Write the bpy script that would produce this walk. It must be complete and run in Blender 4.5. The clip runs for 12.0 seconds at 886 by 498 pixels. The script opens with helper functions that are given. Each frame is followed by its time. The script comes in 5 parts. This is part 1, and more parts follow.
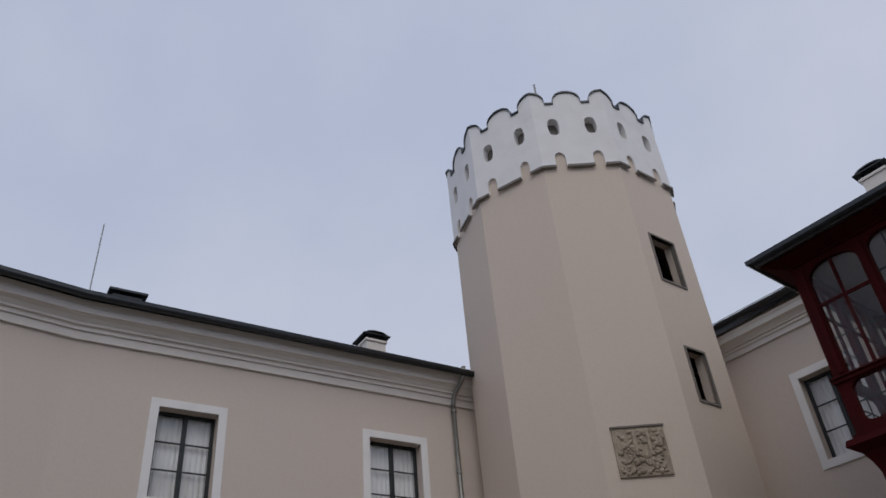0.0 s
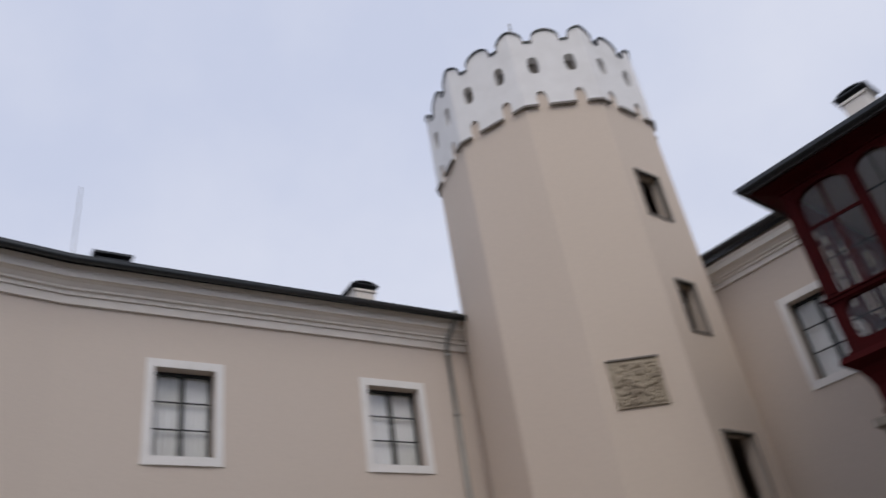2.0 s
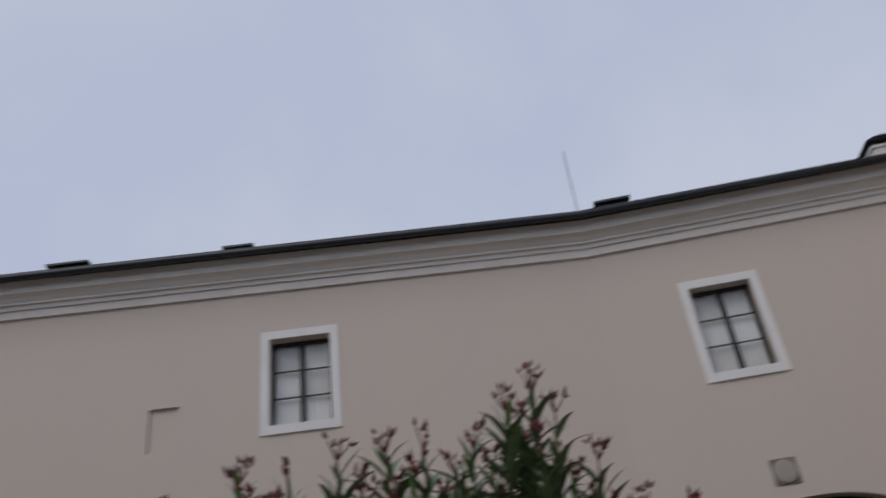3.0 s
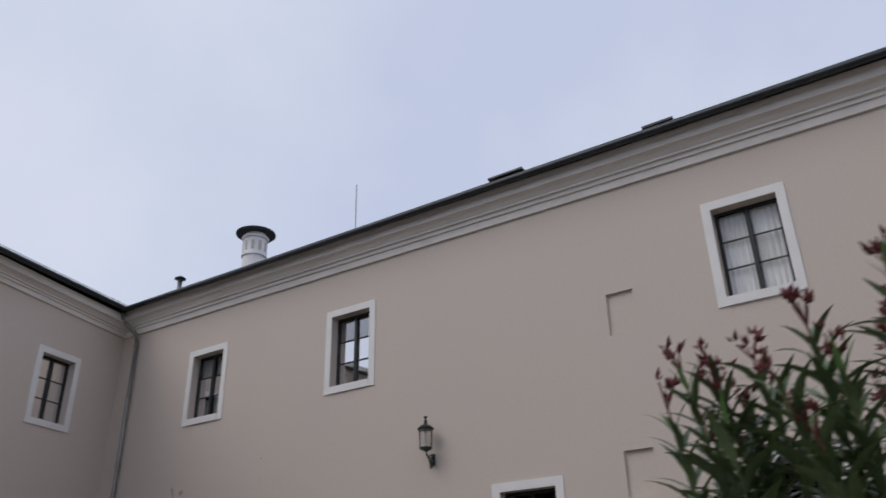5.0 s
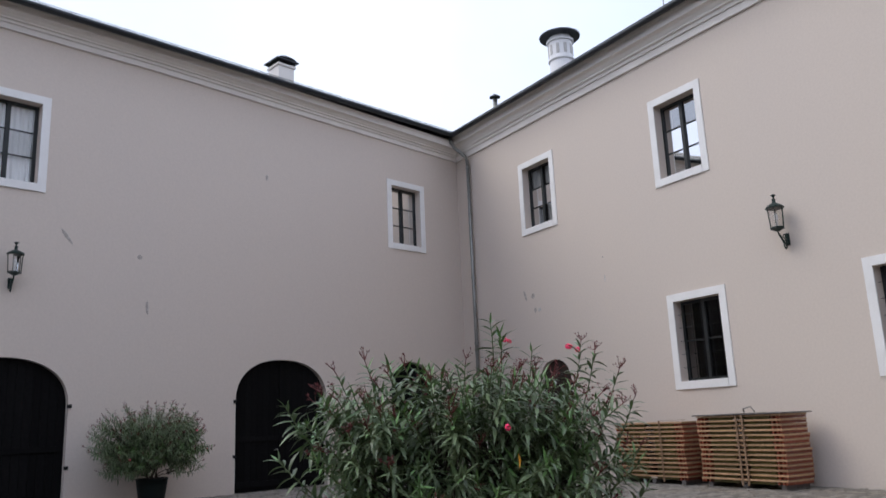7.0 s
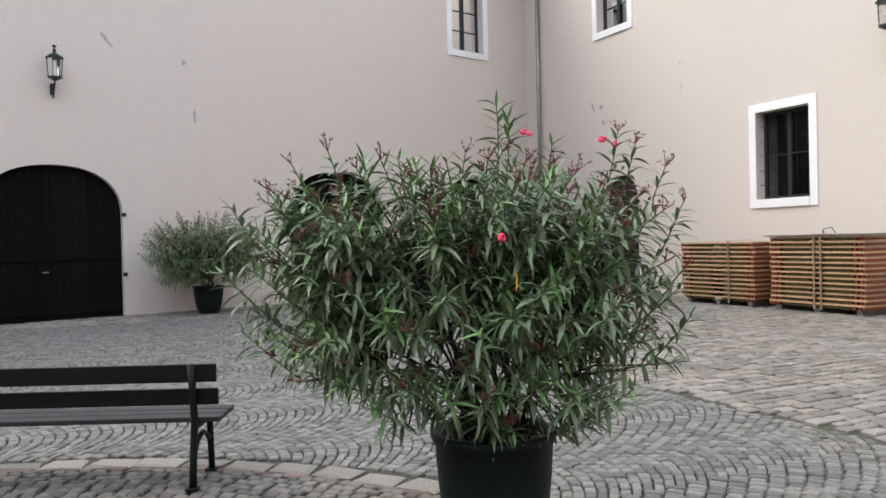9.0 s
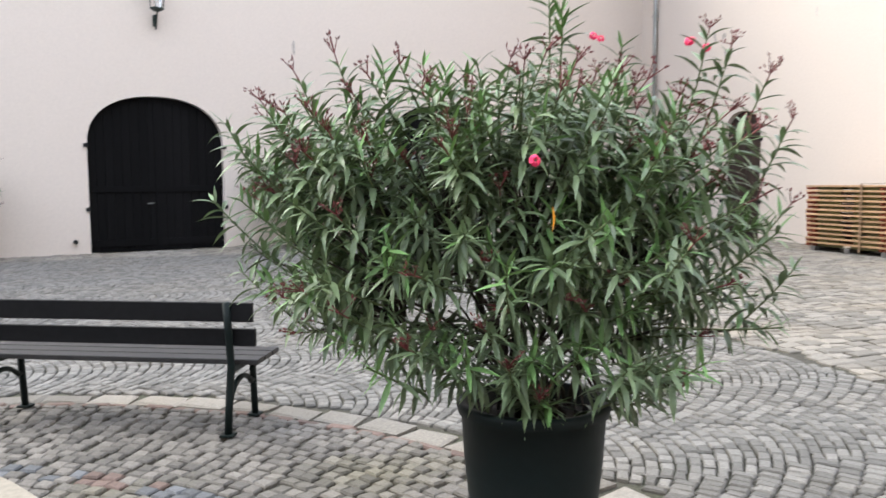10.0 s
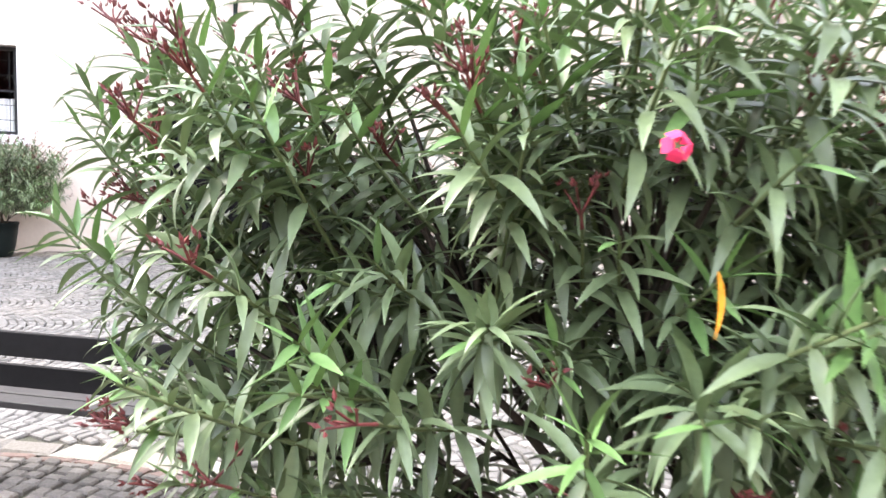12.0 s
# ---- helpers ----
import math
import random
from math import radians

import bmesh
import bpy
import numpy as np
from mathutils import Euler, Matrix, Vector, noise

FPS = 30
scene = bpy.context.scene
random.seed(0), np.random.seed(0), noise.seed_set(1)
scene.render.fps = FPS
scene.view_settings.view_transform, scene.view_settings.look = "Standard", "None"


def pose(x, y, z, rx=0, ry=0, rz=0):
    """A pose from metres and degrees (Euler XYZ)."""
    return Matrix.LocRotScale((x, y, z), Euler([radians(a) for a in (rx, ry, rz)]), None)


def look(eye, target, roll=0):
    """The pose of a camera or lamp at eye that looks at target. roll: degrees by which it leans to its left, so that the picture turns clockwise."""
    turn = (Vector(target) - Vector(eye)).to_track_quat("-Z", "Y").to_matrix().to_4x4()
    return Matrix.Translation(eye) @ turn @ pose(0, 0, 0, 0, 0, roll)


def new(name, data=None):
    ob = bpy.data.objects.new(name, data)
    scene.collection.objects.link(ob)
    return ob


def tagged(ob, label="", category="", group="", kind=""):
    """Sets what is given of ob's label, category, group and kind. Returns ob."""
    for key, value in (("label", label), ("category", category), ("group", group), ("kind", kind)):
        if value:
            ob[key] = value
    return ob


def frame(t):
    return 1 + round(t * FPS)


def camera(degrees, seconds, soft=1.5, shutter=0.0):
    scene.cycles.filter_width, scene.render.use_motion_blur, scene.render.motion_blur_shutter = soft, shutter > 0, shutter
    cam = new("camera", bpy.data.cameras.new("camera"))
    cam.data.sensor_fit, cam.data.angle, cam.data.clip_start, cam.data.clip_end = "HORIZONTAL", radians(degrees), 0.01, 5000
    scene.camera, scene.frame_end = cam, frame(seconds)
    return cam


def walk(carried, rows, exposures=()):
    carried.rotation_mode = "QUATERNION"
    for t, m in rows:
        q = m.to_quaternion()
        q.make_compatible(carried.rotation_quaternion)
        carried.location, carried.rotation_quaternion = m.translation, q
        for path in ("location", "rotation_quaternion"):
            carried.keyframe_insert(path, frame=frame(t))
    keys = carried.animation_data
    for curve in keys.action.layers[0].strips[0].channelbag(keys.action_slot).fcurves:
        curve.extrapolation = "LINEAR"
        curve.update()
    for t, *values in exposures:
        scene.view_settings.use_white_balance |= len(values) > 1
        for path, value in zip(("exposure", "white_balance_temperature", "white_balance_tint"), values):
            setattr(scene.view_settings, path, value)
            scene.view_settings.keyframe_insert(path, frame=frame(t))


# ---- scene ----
cam = camera(58.84, 12.0, soft=1.5, shutter=0.35)
walk(cam, [
    (0, look((-17.313, -25.288, 1.637), (-11.226, -30.663, 7.473), -5.53)),
    (0.5, look((-17.225, -25.222, 1.629), (-10.93, -30.534, 7.3), -5.01)),
    (1, look((-17.114, -25.187, 1.63), (-11.345, -31.373, 6.966), -4.69)),
    (1.5, look((-17.053, -25.099, 1.608), (-12.246, -32.278, 6.643), -4.61)),
    (2, look((-16.931, -25.077, 1.624), (-10.738, -30.888, 6.903), -9.49)),
    (2.5, pose(-16.741, -25.068, 1.652, 123.45, 7.82, -106.56)),
    (3, pose(-16.590, -25.095, 1.662, 121.98, 6.42, -87.61)),
    (3.5, pose(-16.586, -25.034, 1.641, 118.87, 4.98, -73.75)),
    (3.7, pose(-16.556, -25.053, 1.639, 117.76, 3.22, -69.89)),
    (5.3, pose(-16.300, -24.660, 1.644, 114.50, 2.51, -52.01)),
    (5.5, pose(-16.262, -24.622, 1.657, 112.93, 3.40, -48.46)),
    (6, pose(-16.171, -24.538, 1.644, 108.82, 3.31, -40.18)),
    (6.5, pose(-16.114, -24.482, 1.656, 106.21, 3.10, -33.36)),
    (7, pose(-16.039, -24.315, 1.680, 102.46, 2.43, -31.58)),
    (7.5, pose(-15.853, -24.145, 1.690, 99.80, 2.53, -32.38)),
    (7.7, pose(-15.738, -24.056, 1.653, 98.16, 3.04, -31.83)),
    (9.3, pose(-14.939, -23.414, 1.621, 88.56, 0.95, -25.41)),
    (9.5, pose(-14.803, -23.302, 1.606, 88.12, 0.96, -24.51)),
    (10, pose(-14.536, -23.067, 1.578, 85.12, 0.33, -18.21)),
    (10.5, pose(-14.351, -22.711, 1.598, 84.29, -0.20, -14.07)),
    (11, pose(-14.131, -22.370, 1.593, 86.28, 0.43, -12.11)),
    (11.5, pose(-13.954, -22.018, 1.587, 86.27, -0.45, -11.65)),
    (12, pose(-13.945, -21.682, 1.594, 85.24, -1.29, -11.30)),

], exposures=[(0, -0.05, 6900, 10), (1.0, 0.0, 6950, 10), (1.5, 0.16, 7000, 10), (2.0, 0.32, 7150, 11), (2.5, 0.12, 7100, 10), (3.0, -0.02, 6950, 10), (3.7, 0.36, 7050, 10), (5.5, 0.2, 6900, 10), (6.0, 0.29, 6950, 10), (6.5, 0.62, 6950, 10), (7.0, 0.96, 6700, 9), (7.7, 1.26, 6850, 8), (9.5, 2.08, 7100, 5), (10.5, 2.62, 7150, 6), (11.5, 2.9, 7250, 8), (12, 3.45, 7300, 11)])

# ---- light ----
world = bpy.data.worlds.new("overcast_sky")
scene.world = world
world.use_nodes = True
wn, wl = world.node_tree.nodes, world.node_tree.links
bg = wn["Background"]
sky = wn.new("ShaderNodeTexSky")
sky.sky_type, sky.sun_disc = "NISHITA", False
sky.sun_elevation, sky.sun_rotation = radians(47), radians(-60)
sky.air_density, sky.dust_density = 1.0, 2.0
cloud = wn.new("ShaderNodeTexNoise")
cloud.inputs["Scale"].default_value, cloud.inputs["Detail"].default_value = 2.0, 6.0
cloud.inputs["Roughness"].default_value = 0.52
cramp = wn.new("ShaderNodeValToRGB")
cramp.color_ramp.elements[0].position, cramp.color_ramp.elements[1].position = 0.36, 0.68
cramp.color_ramp.elements[0].color = (4.5, 5.2, 7.1, 1)
cramp.color_ramp.elements[1].color = (5.55, 6.15, 7.7, 1)
wmix = wn.new("ShaderNodeMixRGB")
wmix.inputs["Fac"].default_value = 0.94
wl.new(cloud.outputs["Fac"], cramp.inputs["Fac"])
wl.new(sky.outputs["Color"], wmix.inputs["Color1"])
wl.new(cramp.outputs["Color"], wmix.inputs["Color2"])
wl.new(wmix.outputs["Color"], bg.inputs["Color"])
bg.inputs["Strength"].default_value = 0.1
sun = new("sun", bpy.data.lights.new("sun", "SUN"))
sun.data.energy, sun.data.angle, sun.data.color = 0.68, radians(35), (1.0, 0.97, 0.93)
sun.matrix_world = look((-24, 14, 30), (0, 0, 0))


# ---- materials ----
def material(name, color, rough=0.6, metal=0.0, spread=0.0, grain=0.0, grain_scale=60.0, stain=0.0, stain_scale=0.6,
             bump=0.0, island=False, stain_color=None, transmission=0.0, streak=False):
    """A surface with colour varied at two scales, bump, and a shift for each piece."""
    m = bpy.data.materials.new(name)
    m.use_nodes = True
    n, l = m.node_tree.nodes, m.node_tree.links
    b = n["Principled BSDF"]
    b.inputs["Roughness"].default_value, b.inputs["Metallic"].default_value = rough, metal
    b.inputs["Transmission Weight"].default_value = transmission
    tc = n.new("ShaderNodeTexCoord")
    out = None

    def mixed(kind, fac, a, c):
        x = n.new("ShaderNodeMixRGB")
        x.blend_type = kind
        for key, v in (("Fac", fac), ("Color1", a), ("Color2", c)):
            if isinstance(v, (int, float)):
                x.inputs[key].default_value = v
            elif isinstance(v, tuple):
                x.inputs[key].default_value = (*v, 1)
            else:
                l.new(v, x.inputs[key])
        return x.outputs["Color"]

    def noise_at(scale, detail, stretch=None):
        t = n.new("ShaderNodeTexNoise")
        t.inputs["Scale"].default_value, t.inputs["Detail"].default_value = scale, detail
        if stretch:
            mp = n.new("ShaderNodeMapping")
            mp.inputs["Scale"].default_value = stretch
            l.new(tc.outputs["Object"], mp.inputs["Vector"])
            l.new(mp.outputs["Vector"], t.inputs["Vector"])
        else:
            l.new(tc.outputs["Object"], t.inputs["Vector"])
        return t.outputs["Fac"]

    def ramp(v, lo, hi):
        r = n.new("ShaderNodeMapRange")
        r.inputs["From Min"].default_value, r.inputs["From Max"].default_value = lo, hi
        l.new(v, r.inputs["Value"])
        return r.outputs["Result"]

    out = mixed("MIX", 0.0, color, color)
    if stain:
        sc = stain_color or tuple(c * 0.6 for c in color)
        f = n.new("ShaderNodeMath")
        f.operation = "MULTIPLY"
        f.inputs[1].default_value = stain
        l.new(ramp(noise_at(stain_scale, 6, (1, 1, 0.25) if streak else None), 0.42, 0.72), f.inputs[0])
        out = mixed("MIX", f.outputs[0], out, sc)
    if grain:
        g = ramp(noise_at(grain_scale, 3), 0.3, 0.7)
        lo, hi = tuple(1 - grain for _ in range(3)), tuple(1 + grain * 0.5 for _ in range(3))
        out = mixed("MULTIPLY", 1.0, out, mixed("MIX", g, lo, hi))
    if spread:
        if island:
            r = n.new("ShaderNodeNewGeometry").outputs["Random Per Island"]
        else:
            r = n.new("ShaderNodeObjectInfo").outputs["Random"]
        lo, hi = tuple(1 - spread for _ in range(3)), tuple(1 + spread for _ in range(3))
        out = mixed("MULTIPLY", 1.0, out, mixed("MIX", r, lo, hi))
    l.new(out, b.inputs["Base Color"])
    if bump:
        bp = n.new("ShaderNodeBump")
        bp.inputs["Strength"].default_value, bp.inputs["Distance"].default_value = 0.6, bump
        l.new(noise_at(grain_scale, 5), bp.inputs["Height"])
        l.new(bp.outputs["Normal"], b.inputs["Normal"])
    return m


PLASTER = material("plaster", (0.645, 0.560, 0.490), 0.92, stain=0.35, stain_scale=0.35, grain=0.035, grain_scale=18, bump=0.004,
                   stain_color=(0.612, 0.538, 0.485), streak=True)
TOWER_PLASTER = material("tower_plaster", (0.662, 0.556, 0.462), 0.92, stain=0.3, stain_scale=0.25, grain=0.03, grain_scale=14, bump=0.004,
                         stain_color=(0.67, 0.57, 0.495), streak=True)
TRIM = material("white_trim", (0.84, 0.825, 0.81), 0.85, stain=0.3, stain_scale=1.6, grain=0.03, grain_scale=30, bump=0.002,
                stain_color=(0.66, 0.64, 0.61))
CORNICE = material("cornice_paint", (0.80, 0.755, 0.70), 0.88, stain=0.3, stain_scale=0.7, grain=0.03, bump=0.002,
                   stain_color=(0.66, 0.615, 0.565))
BAND = material("band_paint", (0.80, 0.75, 0.70), 0.88, stain=0.25, stain_scale=1.2, grain=0.03, bump=0.002)
ROOF = material("roof_tiles", (0.07, 0.07, 0.075), 0.7, grain=0.3, grain_scale=9, stain=0.5, stain_scale=1.5, bump=0.01,
                stain_color=(0.11, 0.10, 0.095), spread=0.25, island=True)
GUTTER = material("dark_gutter", (0.05, 0.055, 0.06), 0.4, 0.6, grain=0.2, grain_scale=8)
ZINC = material("zinc_pipe", (0.30, 0.30, 0.285), 0.45, 0.75, grain=0.15, grain_scale=12, stain=0.4, stain_scale=2.0)
IRON = material("dark_iron", (0.018, 0.019, 0.02), 0.5, 0.3, grain=0.2, grain_scale=40)
SASH = material("sash_paint", (0.014, 0.017, 0.018), 0.55, grain=0.15, grain_scale=40, bump=0.001)
DOORWOOD = material("door_boards", (0.0045, 0.0042, 0.0045), 0.85, grain=0.35, grain_scale=12, bump=0.002, spread=0.3)
GREEN_IRON = material("green_iron", (0.009, 0.026, 0.022), 0.4, 0.2, grain=0.2, grain_scale=50)
REDWOOD = material("red_paint", (0.050, 0.0022, 0.003), 0.75, grain=0.25, grain_scale=20, stain=0.4, stain_scale=2.0, bump=0.002,
                   stain_color=(0.022, 0.003, 0.0035))
REDWOOD.node_tree.nodes["Principled BSDF"].inputs["Specular IOR Level"].default_value = 0.12
DOORWOOD.node_tree.nodes["Principled BSDF"].inputs["Specular IOR Level"].default_value = 0.12
SANDSTONE = material("weathered_stone", (0.43, 0.36, 0.27), 0.9, grain=0.3, grain_scale=35, stain=0.7, stain_scale=3.0, bump=0.012,
                     stain_color=(0.25, 0.20, 0.15))
# also on the battlement hole panels, where its grey stands in for shade
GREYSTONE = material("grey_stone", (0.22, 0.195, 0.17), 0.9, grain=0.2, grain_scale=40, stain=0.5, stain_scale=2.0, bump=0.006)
# darker copy of the sheer curtain, for two windows with dim rooms
SHADEDCURTAIN = material("shaded_net_curtain", (0.34, 0.35, 0.35), 0.95, grain=0.1, grain_scale=20)
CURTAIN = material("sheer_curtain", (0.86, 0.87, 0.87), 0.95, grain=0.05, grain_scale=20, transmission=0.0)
ROOM = material("room_paint", (0.30, 0.28, 0.26), 0.9, grain=0.05)
# near black that carries the shade of interiors and of the gallery's underside
SHADEBLACK = material("shade_black", (0.012, 0.011, 0.010), 0.95, grain=0.1)
RINGSETT = material("ring_setts", (0.136, 0.122, 0.106), 0.82, grain=0.25, grain_scale=70, spread=0.36, island=True, stain=0.6, stain_scale=1.3, bump=0.004, stain_color=(0.13, 0.115, 0.07))
SETT = material("granite_setts", (0.160, 0.151, 0.137), 0.82, grain=0.25, grain_scale=70, spread=0.34, island=True, stain=0.45, stain_scale=0.9,
                bump=0.004, stain_color=(0.18, 0.155, 0.125))
BIGSETT = material("large_setts", (0.215, 0.195, 0.168), 0.82, grain=0.25, grain_scale=60, spread=0.3, island=True, stain=0.5, stain_scale=0.7,
                   bump=0.005, stain_color=(0.235, 0.19, 0.135))
REDSETT = material("red_setts", (0.150, 0.100, 0.082), 0.85, grain=0.25, grain_scale=60, spread=0.3, island=True, bump=0.004)
BLUESETT = material("blue_setts", (0.108, 0.110, 0.114), 0.8, grain=0.25, grain_scale=60, spread=0.3, island=True, bump=0.004)
JOINT = material("joint_sand", (0.060, 0.054, 0.041), 0.95, grain=0.4, grain_scale=50, stain=0.8, stain_scale=1.1, bump=0.01,
                 stain_color=(0.06, 0.068, 0.03))
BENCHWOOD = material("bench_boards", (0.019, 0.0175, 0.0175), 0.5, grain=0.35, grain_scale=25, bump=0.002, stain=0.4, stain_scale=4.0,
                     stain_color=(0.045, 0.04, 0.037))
# bench paint again, darkened for the shade on the side facing away from light
BENCHSHADE = material("bench_back_shaded", (0.0055, 0.005, 0.0055), 0.7, grain=0.35, grain_scale=25, bump=0.002)
POT = material("pot_plastic", (0.006, 0.011, 0.0105), 0.5, grain=0.15, grain_scale=30, stain=0.4, stain_scale=5.0,
               stain_color=(0.014, 0.017, 0.016))
SOIL = material("potting_soil", (0.035, 0.026, 0.02), 0.95, grain=0.5, grain_scale=60, bump=0.02)
BARK = material("oleander_bark", (0.058, 0.042, 0.032), 0.9, grain=0.35, grain_scale=60, bump=0.004)
TWIG = material("green_twig", (0.11, 0.14, 0.055), 0.7, grain=0.2, grain_scale=60)
BUD = material("red_buds", (0.15, 0.03, 0.03), 0.6, spread=0.4, island=True, grain=0.2, grain_scale=90)
PETAL = material("pink_petals", (0.85, 0.03, 0.12), 0.55, spread=0.15, island=True, grain=0.1, grain_scale=80)
YELLOWLEAF = material("yellow_leaf", (0.55, 0.23, 0.02), 0.5, grain=0.2, grain_scale=60)
TABLEWOOD = material("varnished_board", (0.46, 0.285, 0.16), 0.45, spread=0.22, grain=0.25, grain_scale=14, bump=0.001)
OLIVE = material("olive_panel", (0.085, 0.072, 0.014), 0.6, spread=0.25, grain=0.25, grain_scale=14)
FRAMEWOOD = material("red_frame_wood", (0.21, 0.042, 0.018), 0.5, spread=0.3, grain=0.25, grain_scale=14)
COVER = material("cover_board", (0.13, 0.12, 0.115), 0.7, grain=0.3, grain_scale=12)
STRAP = material("webbing_strap", (0.24, 0.15, 0.09), 0.8, grain=0.2, grain_scale=90)
POOLPAINT = material("basin_paint", (0.08, 0.24, 0.27), 0.5, grain=0.1, grain_scale=10)
RIMSTONE = material("basin_rim_stone", (0.27, 0.235, 0.185), 0.8, grain=0.15, grain_scale=40, stain=0.3, stain_scale=3.0, bump=0.003)

BENCHIRON = material("bench_iron", (0.006, 0.011, 0.010), 0.5, 0.1, grain=0.2, grain_scale=50)
for dull in (BENCHSHADE, POT, BENCHIRON, IRON):
    dull.node_tree.nodes["Principled BSDF"].inputs["Specular IOR Level"].default_value = 0.2


def leaf_material(name, color, tip):
    m = material(name, color, 0.38, spread=0.45, island=True, grain=0.12, grain_scale=70)
    n, l = m.node_tree.nodes, m.node_tree.links
    b = n["Principled BSDF"]
    tr = n.new("ShaderNodeBsdfTranslucent")
    tr.inputs["Color"].default_value = (*tip, 1)
    mx = n.new("ShaderNodeMixShader")
    mx.inputs["Fac"].default_value = 0.06
    l.new(b.outputs["BSDF"], mx.inputs[1])
    l.new(tr.outputs["BSDF"], mx.inputs[2])
    l.new(mx.outputs["Shader"], n["Material Output"].inputs["Surface"])
    return m


LEAF = leaf_material("oleander_leaf", (0.142, 0.192, 0.098), (0.16, 0.26, 0.08))
YOUNG = leaf_material("young_leaf", (0.128, 0.236, 0.078), (0.17, 0.31, 0.07))


def glass_material(name, tint=(1, 1, 1), rough=0.02, see=0.93, ior=1.5):
    m = bpy.data.materials.new(name)
    m.use_nodes = True
    n, l = m.node_tree.nodes, m.node_tree.links
    n.remove(n["Principled BSDF"])
    t, g, f, mx = (n.new("ShaderNodeBsdfTransparent"), n.new("ShaderNodeBsdfGlossy"), n.new("ShaderNodeFresnel"), n.new("ShaderNodeMixShader"))
    t.inputs["Color"].default_value = (*(see * c for c in tint), 1)
    g.inputs["Roughness"].default_value = rough
    f.inputs["IOR"].default_value = ior
    l.new(f.outputs["Fac"], mx.inputs["Fac"])
    l.new(t.outputs["BSDF"], mx.inputs[1])
    l.new(g.outputs["BSDF"], mx.inputs[2])
    l.new(mx.outputs["Shader"], n["Material Output"].inputs["Surface"])
    return m


GLASS = glass_material("window_glass")
# tint and weak reflection darken the ground-floor panes in place of room shade
DIMGLASS = glass_material("dimmed_glass", see=0.5, ior=1.22)
# reflectance raised far above plain glass to brighten one window's panes with sky
SKYMIRROR = glass_material("sky_mirror_glass", see=0.4, ior=5.0)


# ---- builders ----
def mesh_of(name, verts, faces, mat, smooth=False):
    me = bpy.data.meshes.new(name)
    me.from_pydata([tuple(v) for v in verts], [], [tuple(f) for f in faces])
    me.materials.append(mat)
    if smooth:
        me.polygons.foreach_set("use_smooth", [True] * len(me.polygons))
    me.update()
    return me


def part(name, bm, mat, parent, label="", smooth=False):
    me = bpy.data.meshes.new(name)
    bmesh.ops.recalc_face_normals(bm, faces=bm.faces)
    bm.to_mesh(me)
    bm.free()
    me.materials.append(mat)
    if smooth:
        me.polygons.foreach_set("use_smooth", [True] * len(me.polygons))
    ob = new(name, me)
    if parent is not None:
        ob.parent = parent
    if label:
        ob["label"] = label
    return ob


def thing(name, label, category, group="", m=None):
    ob = tagged(new(name), label, category, group)
    if m is not None:
        ob.matrix_world = m
    return ob


def structure(ob, label="", category=""):
    return tagged(ob, label, category, kind="structure")


def add_box(bm, x0, x1, y0, y1, z0, z1, bevel=0.0, m=None):
    vs = [bm.verts.new((x, y, z)) for z in (z0, z1) for x, y in ((x0, y0), (x1, y0), (x1, y1), (x0, y1))]
    fs = [bm.faces.new([vs[i] for i in f]) for f in ((3, 2, 1, 0), (4, 5, 6, 7), (0, 1, 5, 4), (1, 2, 6, 5), (2, 3, 7, 6), (3, 0, 4, 7))]
    if bevel:
        es = list({e for f in fs for e in f.edges})
        r = bmesh.ops.bevel(bm, geom=es, offset=bevel, segments=2, affect="EDGES", profile=0.6)
        vs = list({v for f in r["faces"] for v in f.verts} | {v for v in vs if v.is_valid})
    if m is not None:
        for v in vs:
            v.co = m @ v.co
    return vs


def box_bm(x0, x1, y0, y1, z0, z1, bevel=0.0, m=None):
    bm = bmesh.new()
    add_box(bm, x0, x1, y0, y1, z0, z1, bevel, m)
    return bm


def lathe_bm(profile, seg=32, m=None, bm=None):
    """Turns (radius, height) pairs round z."""
    bm = bm or bmesh.new()
    rings = []
    for r, z in profile:
        ring = []
        for i in range(seg):
            a = 2 * math.pi * i / seg
            co = Vector((r * math.cos(a), r * math.sin(a), z))
            ring.append(bm.verts.new(m @ co if m is not None else co))
        rings.append(ring)
    for a, b in zip(rings, rings[1:]):
        for i in range(seg):
            bm.faces.new((a[i], a[(i + 1) % seg], b[(i + 1) % seg], b[i]))
    bm.faces.new(list(reversed(rings[0])))
    bm.faces.new(rings[-1])
    return bm


def ring_bm(profile, seg=48):
    """Turns a closed (radius, height) outline round z, open in the middle."""
    bm = bmesh.new()
    rings = [[bm.verts.new((r * math.cos(2 * math.pi * i / seg), r * math.sin(2 * math.pi * i / seg), z)) for i in range(seg)] for r, z in profile]
    for k, a in enumerate(rings):
        b = rings[(k + 1) % len(rings)]
        for i in range(seg):
            bm.faces.new((a[i], a[(i + 1) % seg], b[(i + 1) % seg], b[i]))
    return bm


